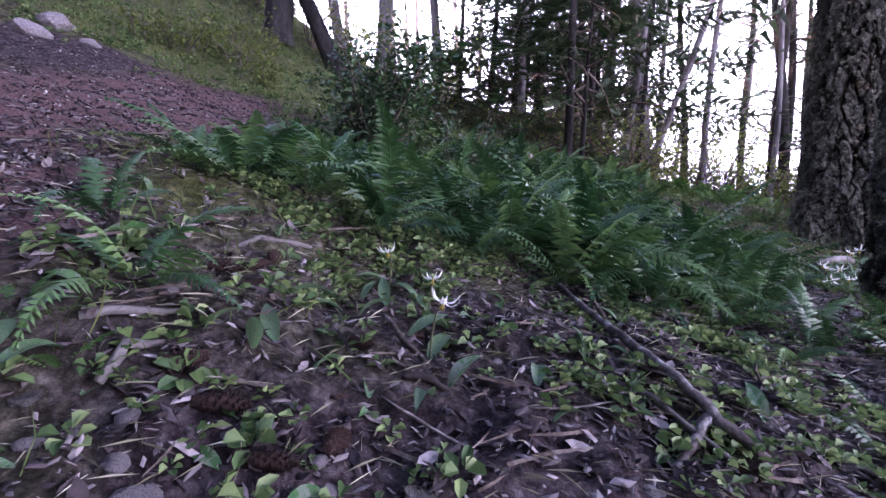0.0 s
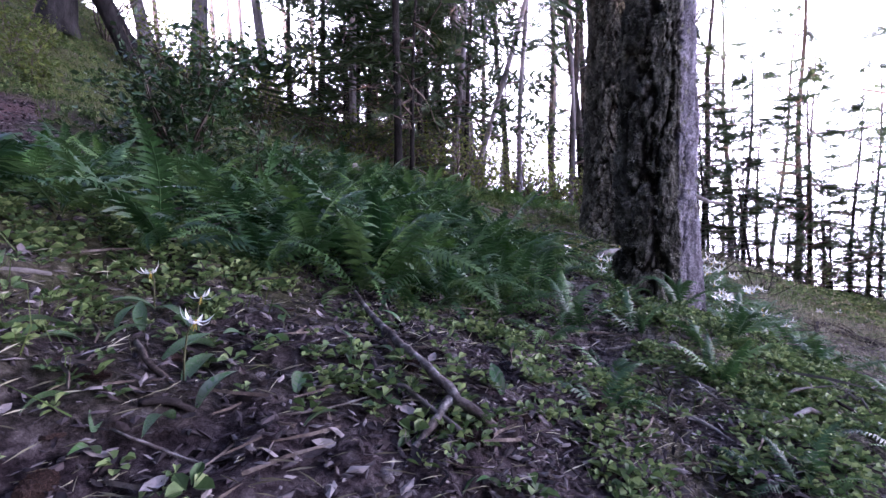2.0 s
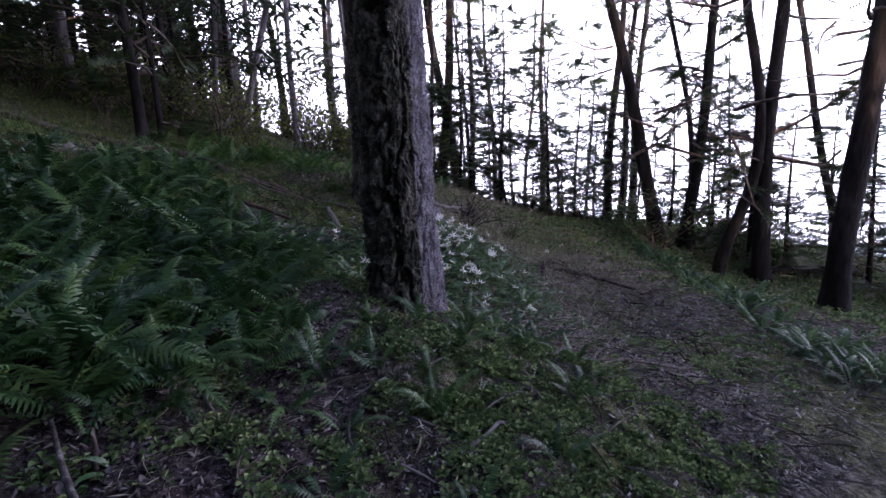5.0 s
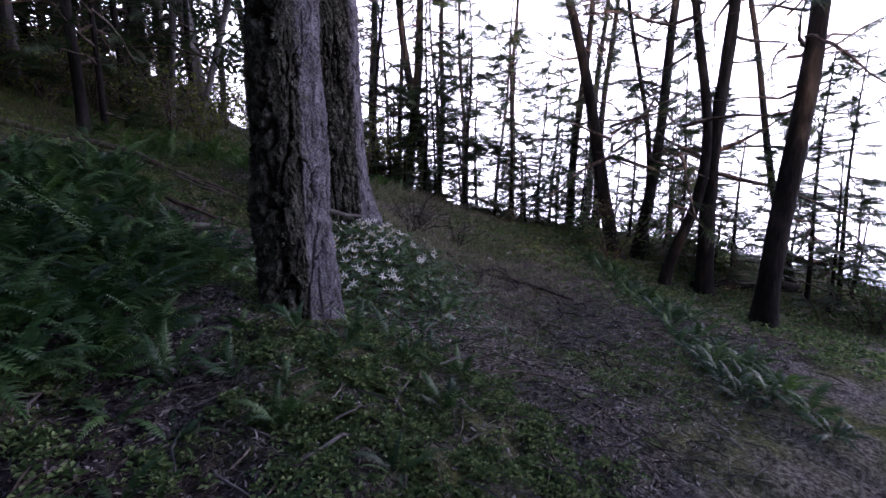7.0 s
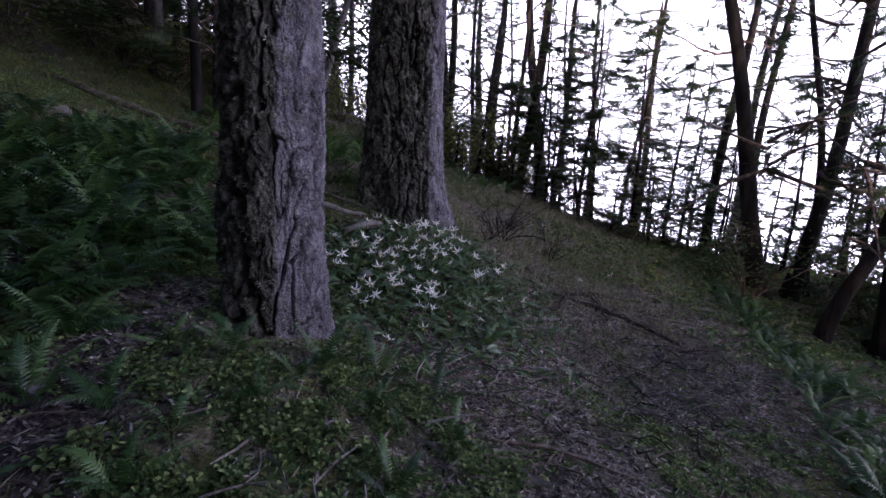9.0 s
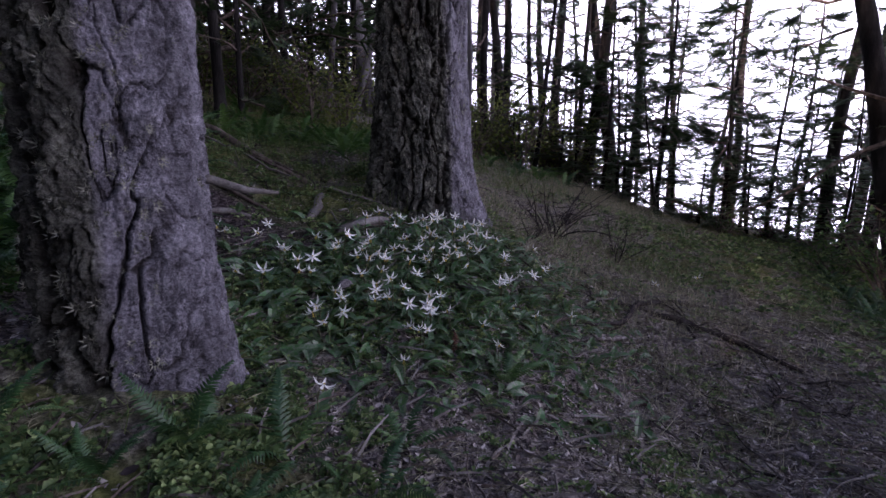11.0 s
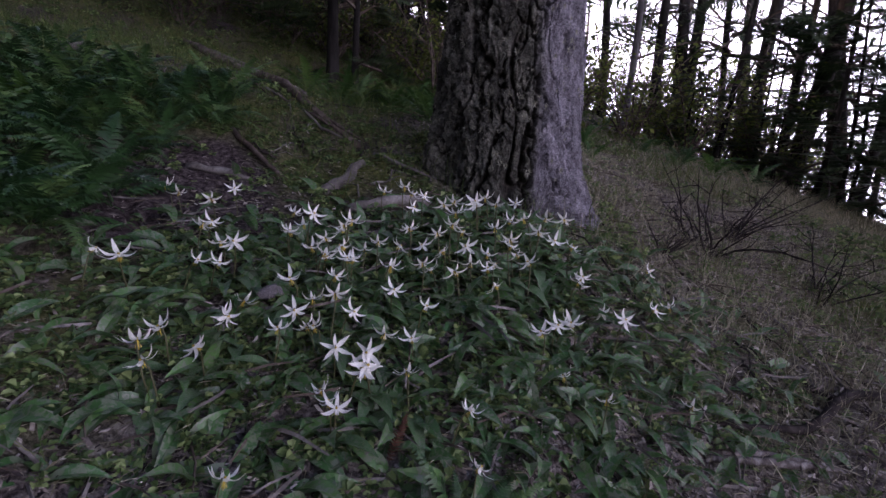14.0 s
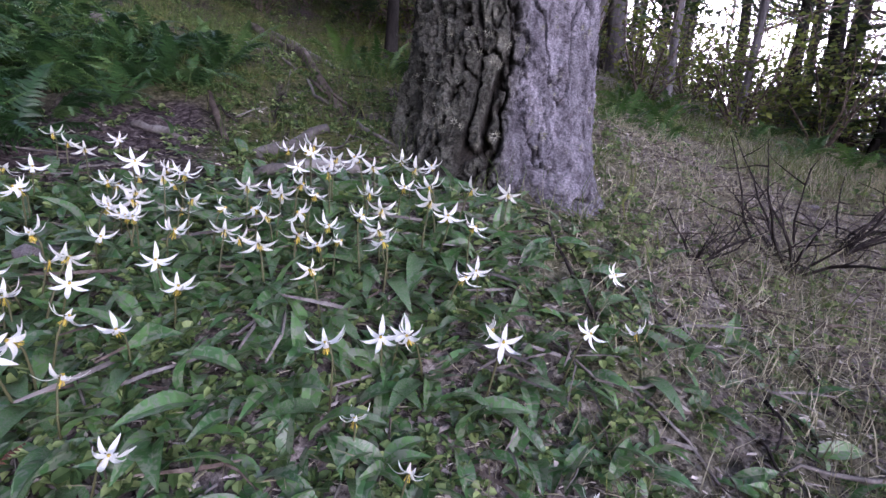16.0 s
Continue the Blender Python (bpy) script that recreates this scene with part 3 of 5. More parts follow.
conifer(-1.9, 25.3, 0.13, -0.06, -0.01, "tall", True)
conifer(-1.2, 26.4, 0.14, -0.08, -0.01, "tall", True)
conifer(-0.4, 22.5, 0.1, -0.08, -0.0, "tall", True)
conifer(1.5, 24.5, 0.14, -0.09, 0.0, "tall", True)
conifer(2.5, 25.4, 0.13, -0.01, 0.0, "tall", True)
conifer(17.4, 8.4, 0.14, 0.02, -0.05, "edge")
conifer(12.8, 4.9, 0.17, -0.11, 0.20, "edge", False, 0)
conifer(14.8, 7.5, 0.13, 0.03, -0.05, "edge", False, 0)
conifer(16.5, 7.6, 0.13, 0.02, -0.05, "edge", False, 0)
conifer(14.1, 4.7, 0.08, -0.05, 0.10, "edge", False, 0.1)
conifer(13.4, 4.7, 0.15, 0.03, -0.08, "edge", False, 0)
conifer(11.4, 3.3, 0.11, 0.03, -0.07, "edge", False, 0.3)
conifer(11.8, 2.7, 0.16, 0.00, -0.01, "edge", False, 0)
conifer(10.2, 1.3, 0.17, 0.0, -0.03, "edge")
conifer(15.2, 1.8, 0.1, -0.03, 0.21, "edge")
conifer(18.7, 13.7, 0.1, 0.05, -0.06, "edge")
conifer(19.2, 16.3, 0.08, 0.03, -0.03, "edge")
conifer(18.4, 17.1, 0.08, 0.01, -0.01, "edge")
conifer(11.5, 11.2, 0.17, 0.06, -0.05, "edge")
conifer(14.8, 18.5, 0.2, -0.04, 0.02, "edge")
conifer(13.2, 12.2, 0.2, -0.1, 0.08, "edge")
conifer(13.5, 11.9, 0.11, 0.02, -0.02, "edge")
conifer(14.8, 16.1, 0.08, -0.04, 0.03, "edge")
conifer(16.5, 14.7, 0.09, -0.04, 0.04, "edge")
conifer(17.2, 13.9, 0.13, -0.03, 0.03, "edge")
conifer(16.8, 11.3, 0.12, 0.01, -0.01, "edge")
conifer(12.7, 14.6, 0.19, 0.02, -0.01, "edge")
conifer(9.6, 10.7, 0.05, 0.11, -0.06)
conifer(11.7, 11.8, 0.08, 0.01, -0.01, "edge")
conifer(5.0, 14.1, 0.1, 0.0, -0.0)
conifer(4.0, 12.2, 0.05, -0.18, -0.0)
conifer(10.2, 13.2, 0.15, -0.09, 0.04, "edge")
conifer(9.2, 12.5, 0.11, 0.01, -0.0)
conifer(8.0, 10.8, 0.06, 0.0, -0.0)
conifer(10.9, 12.9, 0.08, -0.03, 0.01, "edge")
conifer(8.2, 17.0, 0.11, 0.02, -0.0, "tall", True)
conifer(7.7, 17.1, 0.07, -0.05, 0.01, "tall", True)
conifer(3.4, 9.3, 0.05, 0.03, 0.0, "young")
conifer(12.0, 9.2, 0.06, 0.02, 0.0, "young")
conifer(13.4, 8.6, 0.05, 0.0, 0.0, "young")
conifer(14.6, 8.0, 0.05, 0.05, 0.0, "young")
conifer(11.2, 10.2, 0.05, 0.05, 0.0, "young")


# young growth along the crest and dark firs upslope
for k in range(11):
    s = TREE_RNG.random()
    conifer(8.8 + 5.8 * s + TREE_RNG.normal(0, 0.5), 11.6 - 4.6 * s + TREE_RNG.normal(0, 0.5), 0.035, TREE_RNG.normal(0, 0.08), 0, "young", False, 0, TREE_RNG.uniform(1.2, 2.8))
for k in range(11):
    s = TREE_RNG.random()
    conifer(12.2 + 4.5 * TREE_RNG.random(), 0.8 + 8.5 * s, 0.05, TREE_RNG.normal(0, 0.05), 0, "young", False, 0, TREE_RNG.uniform(3.2, 6.0))
for k in range(10):
    s = TREE_RNG.random()
    conifer(10.8 + 6.5 * s + TREE_RNG.normal(0, 0.5), 11.5 - 5.5 * s + TREE_RNG.normal(0, 0.9), 0.04, TREE_RNG.normal(0, 0.05), 0, "young", False, 0, TREE_RNG.uniform(2.2, 4.6))
for k in range(12):
    conifer(TREE_RNG.uniform(12.5, 18), TREE_RNG.uniform(-1.5, 5), 0.04, TREE_RNG.normal(0, 0.05), 0, "young", False, 0, TREE_RNG.uniform(2.0, 4.5))
conifer(3.9, 11.7, 0.10, 0.0, 0.0, "dense", False, 0.0, 9.0)
for fx, fy, tall in ((4.4, 15.6, 8.0), (2.4, 11.4, 3.6), (3.2, 12.6, 4.6)):
    conifer(fx, fy, 0.1, 0, 0, "dense", False, 0.0, tall)
for fx, fy in ((1.9, 11.8), (2.9, 13.0), (4.2, 11.6), (4.9, 13.4), (3.6, 14.6), (1.2, 13.6), (5.9, 12.6)):
    conifer(fx, fy, 0.08, 0, 0, "young", False, 0.0, 7.5)
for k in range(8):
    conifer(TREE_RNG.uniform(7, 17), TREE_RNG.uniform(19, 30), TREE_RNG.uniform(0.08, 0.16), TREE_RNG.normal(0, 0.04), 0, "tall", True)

for k in range(3):
    conifer(TREE_RNG.uniform(4.2, 6.6), TREE_RNG.uniform(13.5, 18), 0.12, 0, 0, "dense", False, 0, 10.0)
# Unseen firs added to the left to keep stray sun off the upper slope.
for k in range(16):
    a = radians(162 + 48 * (k + 0.5) / 16 + TREE_RNG.uniform(-2, 2))
    d = TREE_RNG.uniform(7.5, 14)
    conifer(2 + math.cos(a) * d, 1 + math.sin(a) * d, 0.18, 0, 0, "dense")

# dark wood added behind and beside the walker, out of view, to block sun and sky
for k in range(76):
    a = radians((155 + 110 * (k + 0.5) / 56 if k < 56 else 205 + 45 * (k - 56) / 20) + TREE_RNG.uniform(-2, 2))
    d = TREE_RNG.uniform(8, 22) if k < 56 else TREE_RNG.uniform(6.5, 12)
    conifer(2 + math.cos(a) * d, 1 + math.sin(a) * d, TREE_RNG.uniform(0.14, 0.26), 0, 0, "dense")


# More unseen firs, added to keep sun off the trees along the crest.
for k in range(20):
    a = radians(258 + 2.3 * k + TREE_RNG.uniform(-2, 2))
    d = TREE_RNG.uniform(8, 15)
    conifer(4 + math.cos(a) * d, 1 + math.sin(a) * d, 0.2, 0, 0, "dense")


# ---------------------------------------------------------------- ferns
def frond_mesh(name, material, arch, seed, pairs=19):
    return mesh(name, *frond_geo(arch, seed, pairs), material)


def frond_geo(arch, seed, pairs):
    """One sword-fern frond, one long, rising along +x and arching over."""
    rng = np.random.default_rng(seed)
    def spine(s):
        ang = 0.9 - arch * s
        x = s * 0.86 * (1 - 0.12 * s * arch)
        return Vector((x, 0.05 * math.sin(3 * s + seed), 0.62 * s - 0.62 * arch * 0.62 * s * s)), ang
    v, f = [], []
    prev = None
    for k in range(13):
        p, _ = spine(k / 12)
        w = 0.006 * (1 - 0.8 * k / 12)
        i = len(v)
        v += [(p.x, p.y - w, p.z), (p.x, p.y + w, p.z), (p.x, p.y, p.z - w)]
        if prev is not None:
            f += [(prev, prev + 1, i + 1, i), (prev + 1, prev + 2, i + 2, i + 1), (prev + 2, prev, i, i + 2)]
        prev = i
    for k in range(pairs):
        s = 0.14 + 0.85 * k / (pairs - 1)
        p, _ = spine(s)
        q, _ = spine(min(1, s + 0.03))
        d = (q - p).normalized() if (q - p).length > 1e-6 else Vector((1, 0, 0))
        ln = 0.128 * min(1, (s - 0.05) / 0.2) * (1 - max(0, s - 0.45) / 0.62) ** 0.8 * rng.uniform(0.88, 1.08)
        w = 0.40 / pairs
        for sgn in (-1, 1):
            out = Vector((0.28, sgn, rng.uniform(-0.45, 0.12))).normalized()
            out = (d * 0.25 + out).normalized()
            i = len(v)
            m1, m2 = p + out * ln * 0.45, p + out * ln + Vector((0, 0, -0.015))
            v += [tuple(p - d * w * 0.6), tuple(p + d * w * 0.9), tuple(m1 + d * w * 0.62 + Vector((0, 0, 0.006))), tuple(m1 - d * w * 0.5), tuple(m2)]
            f += [(i, i + 1, i + 2, i + 3), (i + 3, i + 2, i + 4)]
    return v, f


FRONDS = [frond_mesh("frond", M_FERN, a, k) for k, a in enumerate((0.9, 1.2, 1.5, 1.75))]
FRONDS_BRIGHT = [frond_mesh("frond", M_FERN_BRIGHT, a, k) for k, a in enumerate((1.0, 1.3, 1.6))]
FERN_RNG = np.random.default_rng(5)


def sword_fern(x, y, size, count, bright=False, flat=0.0):
    fern = new("sword_fern")
    fern.matrix_world = pose(x, y, gz(x, y) - 0.02)
    tagged(fern, "bright green sword fern on the mossy slope" if bright else "dark green sword fern with long arching fronds", "fern", "ferns on the slope")
    pool = FRONDS_BRIGHT if bright else FRONDS
    a0 = FERN_RNG.uniform(0, 6.3)
    for k in range(count):
        a = a0 + 2 * math.pi * k / count + FERN_RNG.normal(0, 0.25)
        tip = FERN_RNG.uniform(-38, 10) + flat
        s = size * FERN_RNG.uniform(0.6, 1.12)
        m = Matrix.Rotation(a, 4, "Z") @ Matrix.Rotation(radians(tip), 4, "Y") @ Matrix.Rotation(radians(FERN_RNG.normal(0, 14)), 4, "X") @ Matrix.Scale(s, 4)
        part("frond", pool[int(FERN_RNG.integers(len(pool)))], fern, m)
    return fern


def fern_bed(count, x0, x1, y0, y1, inside, size, fronds, bright=0.0, gap=0.3):
    """Ferns set at random in a bed with a least spacing."""
    put = []
    tries = 0
    while len(put) < count and tries < 6000:
        tries += 1
        x, y = FERN_RNG.uniform(x0, x1), FERN_RNG.uniform(y0, y1)
        if inside(x, y) and all((x - a) ** 2 + (y - b) ** 2 > gap * gap for a, b in put):
            put.append((x, y))
            sword_fern(x, y, size * FERN_RNG.uniform(0.8, 1.2) * (0.55 + 0.45 * min(1, max(0, (x - 0.1) / 1.1))), fronds, FERN_RNG.random() < bright)


# the great bed uphill of the way, from the trail to the first fir
fern_bed(118, -0.4, 3.6, 1.9, 6.2, lambda x, y: y > 1.75 + 0.42 * x - 0.05 * (x - 0.4) ** 2 and y < 4.2 + 0.75 * x and x > 0.05 - 0.12 * (y - 2.0) and math.hypot(x - T1[0], y - T1[1]) > 0.85 and x < (2.65 if y < 3.2 else 3.05), 0.6, 16, 0.12, 0.22)
fern_bed(8, 0.9, 2.7, 5.0, 6.0, lambda x, y: True, 0.6, 12, 0.0, 0.38)
fern_bed(20, 3.4, 5.3, 6.6, 8.6, lambda x, y: y > 6.6 + 0.3 * (5 - x), 0.5, 12, 0.85, 0.3)
fern_bed(14, 6.4, 9.2, 8.0, 10.5, lambda x, y: True, 0.6, 9, 0.7, 0.45)
fern_bed(30, 3.0, 8.0, 7.2, 10.5, lambda x, y: x < 6.5, 0.55, 8, 0.6, 0.5)
# along the crest where the slope breaks away
fern_bed(80, 5.8, 11.5, -0.2, 5.6, lambda x, y: abs(y - (0.85 + 0.72 * (x - 6.7) + 0.03 * (x - 6.7) ** 2)) < 0.36, 0.44, 10, 0.12, 0.2)
for fx, fy, s in ((0.27, 1.2, 0.16), (0.36, 1.16, 0.15)):
    sword_fern(fx, fy, s, 6, True, 0)
for fx, fy, s in ((3.0, 2.32, 0.3), (3.45, 2.35, 0.34), (2.75, 2.45, 0.26), (2.6, 1.75, 0.3), (3.25, 2.2, 0.26), (1.75, 2.35, 0.42), (0.35, 1.35, 0.3), (0.15, 1.55, 0.28), (4.0, 2.2, 0.3), (4.9, 3.05, 0.34), (1.95, 1.55, 0.24), (2.35, 1.25, 0.26), (2.9, 1.3, 0.28), (3.5, 1.6, 0.3), (2.3, 2.2, 0.34), (2.05, 2.05, 0.28), (2.55, 2.1, 0.32), (2.2, 1.85, 0.26), (3.75, 2.35, 0.36), (3.6, 2.05, 0.32), (3.05, 2.05, 0.3), (2.75, 1.95, 0.28), (3.9, 1.85, 0.28), (4.2, 2.5, 0.3), (1.55, 2.15, 0.3), (2.0, 2.35, 0.36)):
    sword_fern(fx, fy, s * 1.15, 8, False, -4)


# ---------------------------------------------------------------- lilies
def petal_mesh():
    v, f = [], []
    for k in range(7):
        s = k / 6
        w = 0.118 * math.sin(math.pi * min(1, 0.12 + 0.88 * s)) ** 0.9 + 0.006
        x = s * (1.06 - 0.12 * s)
        z = -0.12 * math.sin(s * math.pi) + 0.36 * s ** 2.6
        v += [(x, -w, z + 0.03), (x, 0, z), (x, w, z + 0.03)]
        if k:
            i = 3 * k
            f += [(i - 3, i - 2, i + 1, i), (i - 2, i - 1, i + 2, i + 1)]
    return mesh("petal", v, f, M_PETAL, True)


def lily_leaf_geo(curl):
    v, f = [], []
    for k in range(8):
        s = k / 7
        w = 0.155 * math.sin(math.pi * (0.06 + 0.94 * s) ** 0.85) + 0.004
        z = 0.5 * s - curl * s * s
        v += [(s, -w, z + w * 0.45), (s, 0, z), (s, w, z + w * 0.45)]
        if k:
            i = 3 * k
            f += [(i - 3, i - 2, i + 1, i), (i - 2, i - 1, i + 2, i + 1)]
    return v, f


PETAL = petal_mesh()
LILY_LEAVES = [mesh("leaf", *lily_leaf_geo(c), M_LEAF, True) for c in (0.3, 0.5, 0.75)]
LILY_RNG = np.random.default_rng(17)


def lily_master(height, nod, spread):
    lily = new("fawn_lily")
    tagged(lily, "white star-shaped fawn lily nodding on a thin stem", "flower", "lilies in bloom")
    tip = (0.035, 0.0, height)
    stem = tube([(0, 0, -0.02), (0.004, 0.003, height * 0.4), (0.012, 0, height * 0.8), (0.026, 0, height * 1.02), tip], [0.0035, 0.003, 0.0026, 0.0022, 0.002], 5)
    part("stem", mesh("stem", *stem, M_STEM, True), lily, None, "thin brownish stem")
    stamens = []
    for k in range(6):
        a = k * math.pi / 3 + 0.3
        stamens.append(tube([(0, 0, 0), (0.005 * math.cos(a), 0.005 * math.sin(a), -0.012), (0.008 * math.cos(a), 0.008 * math.sin(a), -0.024)], [0.0006, 0.0005, 0.0011], 4))
    stamens.append(tube([(0, 0, 0.004), (0, 0, -0.01), (0, 0, -0.03)], [0.004, 0.003, 0.001], 5))
    head = part("flower_heart", mesh("flower_heart", *join(*stamens), M_STAMEN, True), lily, pose(*tip, 0, nod, 0), "yellow stamens")
    for k in range(6):
        part("petal", PETAL, head, Matrix.Rotation(k * math.pi / 3 + LILY_RNG.normal(0, 0.08), 4, "Z") @ Matrix.Rotation(radians(spread + LILY_RNG.normal(0, 9)), 4, "Y") @ Matrix.Scale(0.054 * LILY_RNG.uniform(0.85, 1.15), 4))
    for k in range(2):
        part("leaf", LILY_LEAVES[k + 1], lily, Matrix.Rotation(2.4 * k + 0.8, 4, "Z") @ Matrix.Rotation(radians(-8 + 14 * k), 4, "Y") @ Matrix.Scale(0.17, 4), "mottled green leaf")
    return lily


BLOOMS_UPPER = [(3.46, 4.4), (3.43, 4.36), (3.71, 4.46), (3.67, 4.32), (3.99, 4.36), (3.78, 3.89), (3.77, 4.01), (3.94, 3.86), (3.82, 3.7), (3.67, 3.62), (4.12, 4.03), (4.2, 4.1), (4.38, 4.1), (4.29, 3.9), (4.33, 3.96), (4.38, 4.0), (4.46, 3.96), (4.52, 3.94), (4.59, 3.96), (4.65, 4.05), (4.65, 4.17), (4.45, 4.6), (4.61, 4.49), (4.62, 4.39), (4.8, 4.33), (4.87, 4.22), (4.83, 4.05), (4.86, 4.08), (4.81, 3.97), (5.04, 4.5), (5.08, 4.3), (5.04, 4.14), (4.96, 3.98), (4.91, 4.0), (4.97, 4.38), (5.29, 4.41), (5.24, 4.29), (5.23, 4.17), (5.28, 4.19), (5.16, 4.06), (5.1, 3.98), (5.03, 3.94), (4.93, 3.9), (4.88, 3.84), (5.17, 3.98), (5.05, 3.84)]
BLOOMS_LOWER = [(5.45, 4.5), (5.36, 4.01), (5.44, 4.1), (5.81, 4.41), (4.26, 3.69), (4.29, 3.82), (4.35, 3.77), (4.38, 3.85), (4.43, 3.83), (4.57, 3.81), (4.6, 3.75), (4.04, 3.59), (4.03, 3.48), (3.95, 3.37), (4.07, 3.34), (3.99, 3.24), (4.25, 3.44), (4.4, 3.51), (4.41, 3.56), (4.42, 3.59), (4.38, 3.5), (4.7, 3.55), (4.57, 3.43), (4.58, 3.45), (4.58, 3.39), (4.47, 3.3), (4.49, 3.25), (4.71, 3.37), (4.85, 3.31), (5.18, 3.65), (5.27, 3.82), (5.25, 3.79), (5.36, 3.83), (5.52, 3.85), (5.55, 3.97), (5.72, 4.05), (5.97, 4.21), (5.4, 3.53), (5.78, 3.7), (4.71, 3.67), (7.33, 4.46), (8.44, 4.91), (3.85, 2.6), (4.3, 2.91), (4.91, 3.13), (0.76, 1.79), (0.87, 1.71), (0.88, 1.48)]

BLOOMS_BETWEEN = [(bx + LILY_RNG.normal(0, 0.09), by + LILY_RNG.normal(0, 0.08)) for bx, by in BLOOMS_UPPER[5:45:2] + BLOOMS_LOWER[5:30:3]]
MASTERS = []
for n, (bx, by) in enumerate(BLOOMS_UPPER + BLOOMS_LOWER + BLOOMS_BETWEEN):
    m = pose(bx, by, gz(bx, by), LILY_RNG.normal(0, 7), LILY_RNG.normal(0, 7), LILY_RNG.uniform(0, 360)) @ Matrix.Scale(LILY_RNG.uniform(0.85, 1.12) * (0.68 if bx < 1 else 1.0), 4)
    if n < 5:
        lily = lily_master((0.15, 0.175, 0.2, 0.165, 0.14)[n], (30, 15, 40, 55, 22)[n], (10, 0, 14, 20, -6)[n])
        lily.matrix_world = m
        MASTERS.append(lily)
    else:
        src = MASTERS[int(LILY_RNG.integers(5))]
        copy_thing(src, m @ Matrix.Diagonal((1 / src.scale[0], 1 / src.scale[1], 1 / src.scale[2], 1)))


def patch_density(x, y):
    """Share of the lily patch's leaves at a place."""
    d = ((x - 4.75) * 0.86 + (y - 3.85) * 0.3) ** 2 / 1.0 + ((y - 3.85) * 0.95 - (x - 4.75) * 0.25) ** 2 / 0.42
    return np.exp(-d * 0.85)


def pick(rng, n, x0, x1, y0, y1, weight):
    """Places drawn by a weight in 0..1."""
    x, y = rng.uniform(x0, x1, n * 6), rng.uniform(y0, y1, n * 6)
    keep = rng.random(n * 6) < weight(x, y)
    x, y = x[keep][:n], y[keep][:n]
    return x, y, np.stack([x, y, ground_z(x, y)], -1)


def clear_of_trunks(x, y):
    return (np.hypot(x - T1[0], y - T1[1]) > 0.27) & (np.hypot(x - T2[0], y - T2[1]) > 0.6)


def carpet(name, geo, material, label, category, seed, n, box, weight, size, tilt, lift=0.0):
    rng = np.random.default_rng(seed)
    x, y, at = pick(rng, n, *box, weight)
    k = len(x)
    at[:, 2] += lift
    turn = rots(rng.uniform(0, 6.3, k), rng.normal(tilt[0], tilt[1], k), rng.normal(0, tilt[1], k))
    v, f = strew(*geo, turn, rng.uniform(size[0], size[1], k), at)
    return thing(name, mesh(name, v, f, material), label, category, kind="stuff")


leaf_geo = lily_leaf_geo(0.6)
carpet("lily_leaves", leaf_geo, M_LEAF, "mottled green fawn lily leaves covering the patch", "leaves", 61, 2700, (3.0, 6.6, 2.7, 5.0), lambda x, y: patch_density(x, y) * clear_of_trunks(x, y), (0.085, 0.18), (0.05, 0.42))
carpet("lily_leaves", leaf_geo, M_LEAF, "scattered mottled lily leaves in the litter", "leaves", 62, 34, (0.1, 1.7, 0.9, 1.9), lambda x, y: 0.8 + 0 * x, (0.06, 0.11), (0.1, 0.4))


NEAR_LEAVES = [(0.66, 1.16), (0.41, 1.14), (0.68, 1.32), (0.58, 1.3), (0.57, 1.5), (0.67, 1.59), (0.61, 1.33), (0.5, 1.29), (0.72, 1.55), (0.83, 1.54), (1.09, 1.85), (0.89, 1.34), (0.78, 1.31), (0.28, 1.19), (0.36, 1.17), (0.41, 1.04), (1.11, 1.33), (0.92, 1.62), (0.77, 1.64), (0.7, 1.7), (0.62, 1.62), (0.98, 1.66), (0.3, 1.13), (0.24, 1.16)]
for k, (lx, ly) in enumerate(NEAR_LEAVES):
    thing("lily_leaf", LILY_LEAVES[k % 3], "mottled blue-green lily leaf standing in the litter", "leaf", "lily leaves by the trail", m=pose(lx, ly, gz(lx, ly) + 0.004, LILY_RNG.normal(0, 20), LILY_RNG.uniform(-40, 5), LILY_RNG.uniform(0, 360)) @ Matrix.Scale(LILY_RNG.uniform(0.07, 0.105), 4))


# ---------------------------------------------------------------- low cover
def herb_geo(leaves, seed):
    rng = np.random.default_rng(seed)
    v, f = [], []
    for k in range(leaves):
        a, up = k * 2.4, rng.uniform(0.25, 1.0)
        c, s = math.cos(a), math.sin(a)
        r0, r1, w = 0.15, rng.uniform(0.6, 1.0), rng.uniform(0.18, 0.3)
        i = len(v)
        ra, rb = r0 + (r1 - r0) * 0.38, r0 + (r1 - r0) * 0.75
        v += [(c * r0, s * r0, up * 0.5), (c * ra - s * w, s * ra + c * w, up * 0.8 + 0.06), (c * rb - s * w * 0.8, s * rb + c * w * 0.8, up * 0.8 + 0.03), (c * r1, s * r1, up * 0.66),
              (c * rb + s * w * 0.8, s * rb - c * w * 0.8, up * 0.8 + 0.03), (c * ra + s * w, s * ra - c * w, up * 0.8 + 0.06)]
        f += [(i, i + 1, i + 2, i + 3), (i, i + 3, i + 4, i + 5)]
    return v, f


def herb_weight(x, y):
    return (0.22 + 0.78 * mossy(x, y)) * np.clip(vnoise(x, y, 0.15, 12) * 2.2 - 0.75, 0.03, 1) * (1 - in_trail(x, y)) * clear_of_trunks(x, y) * np.where((x < 1.7) & (y < 1.9), 0.4, 1.0) * np.where(y < 3.0, np.clip((x + 0.05) / 0.7, 0.08, 1), 1.0)


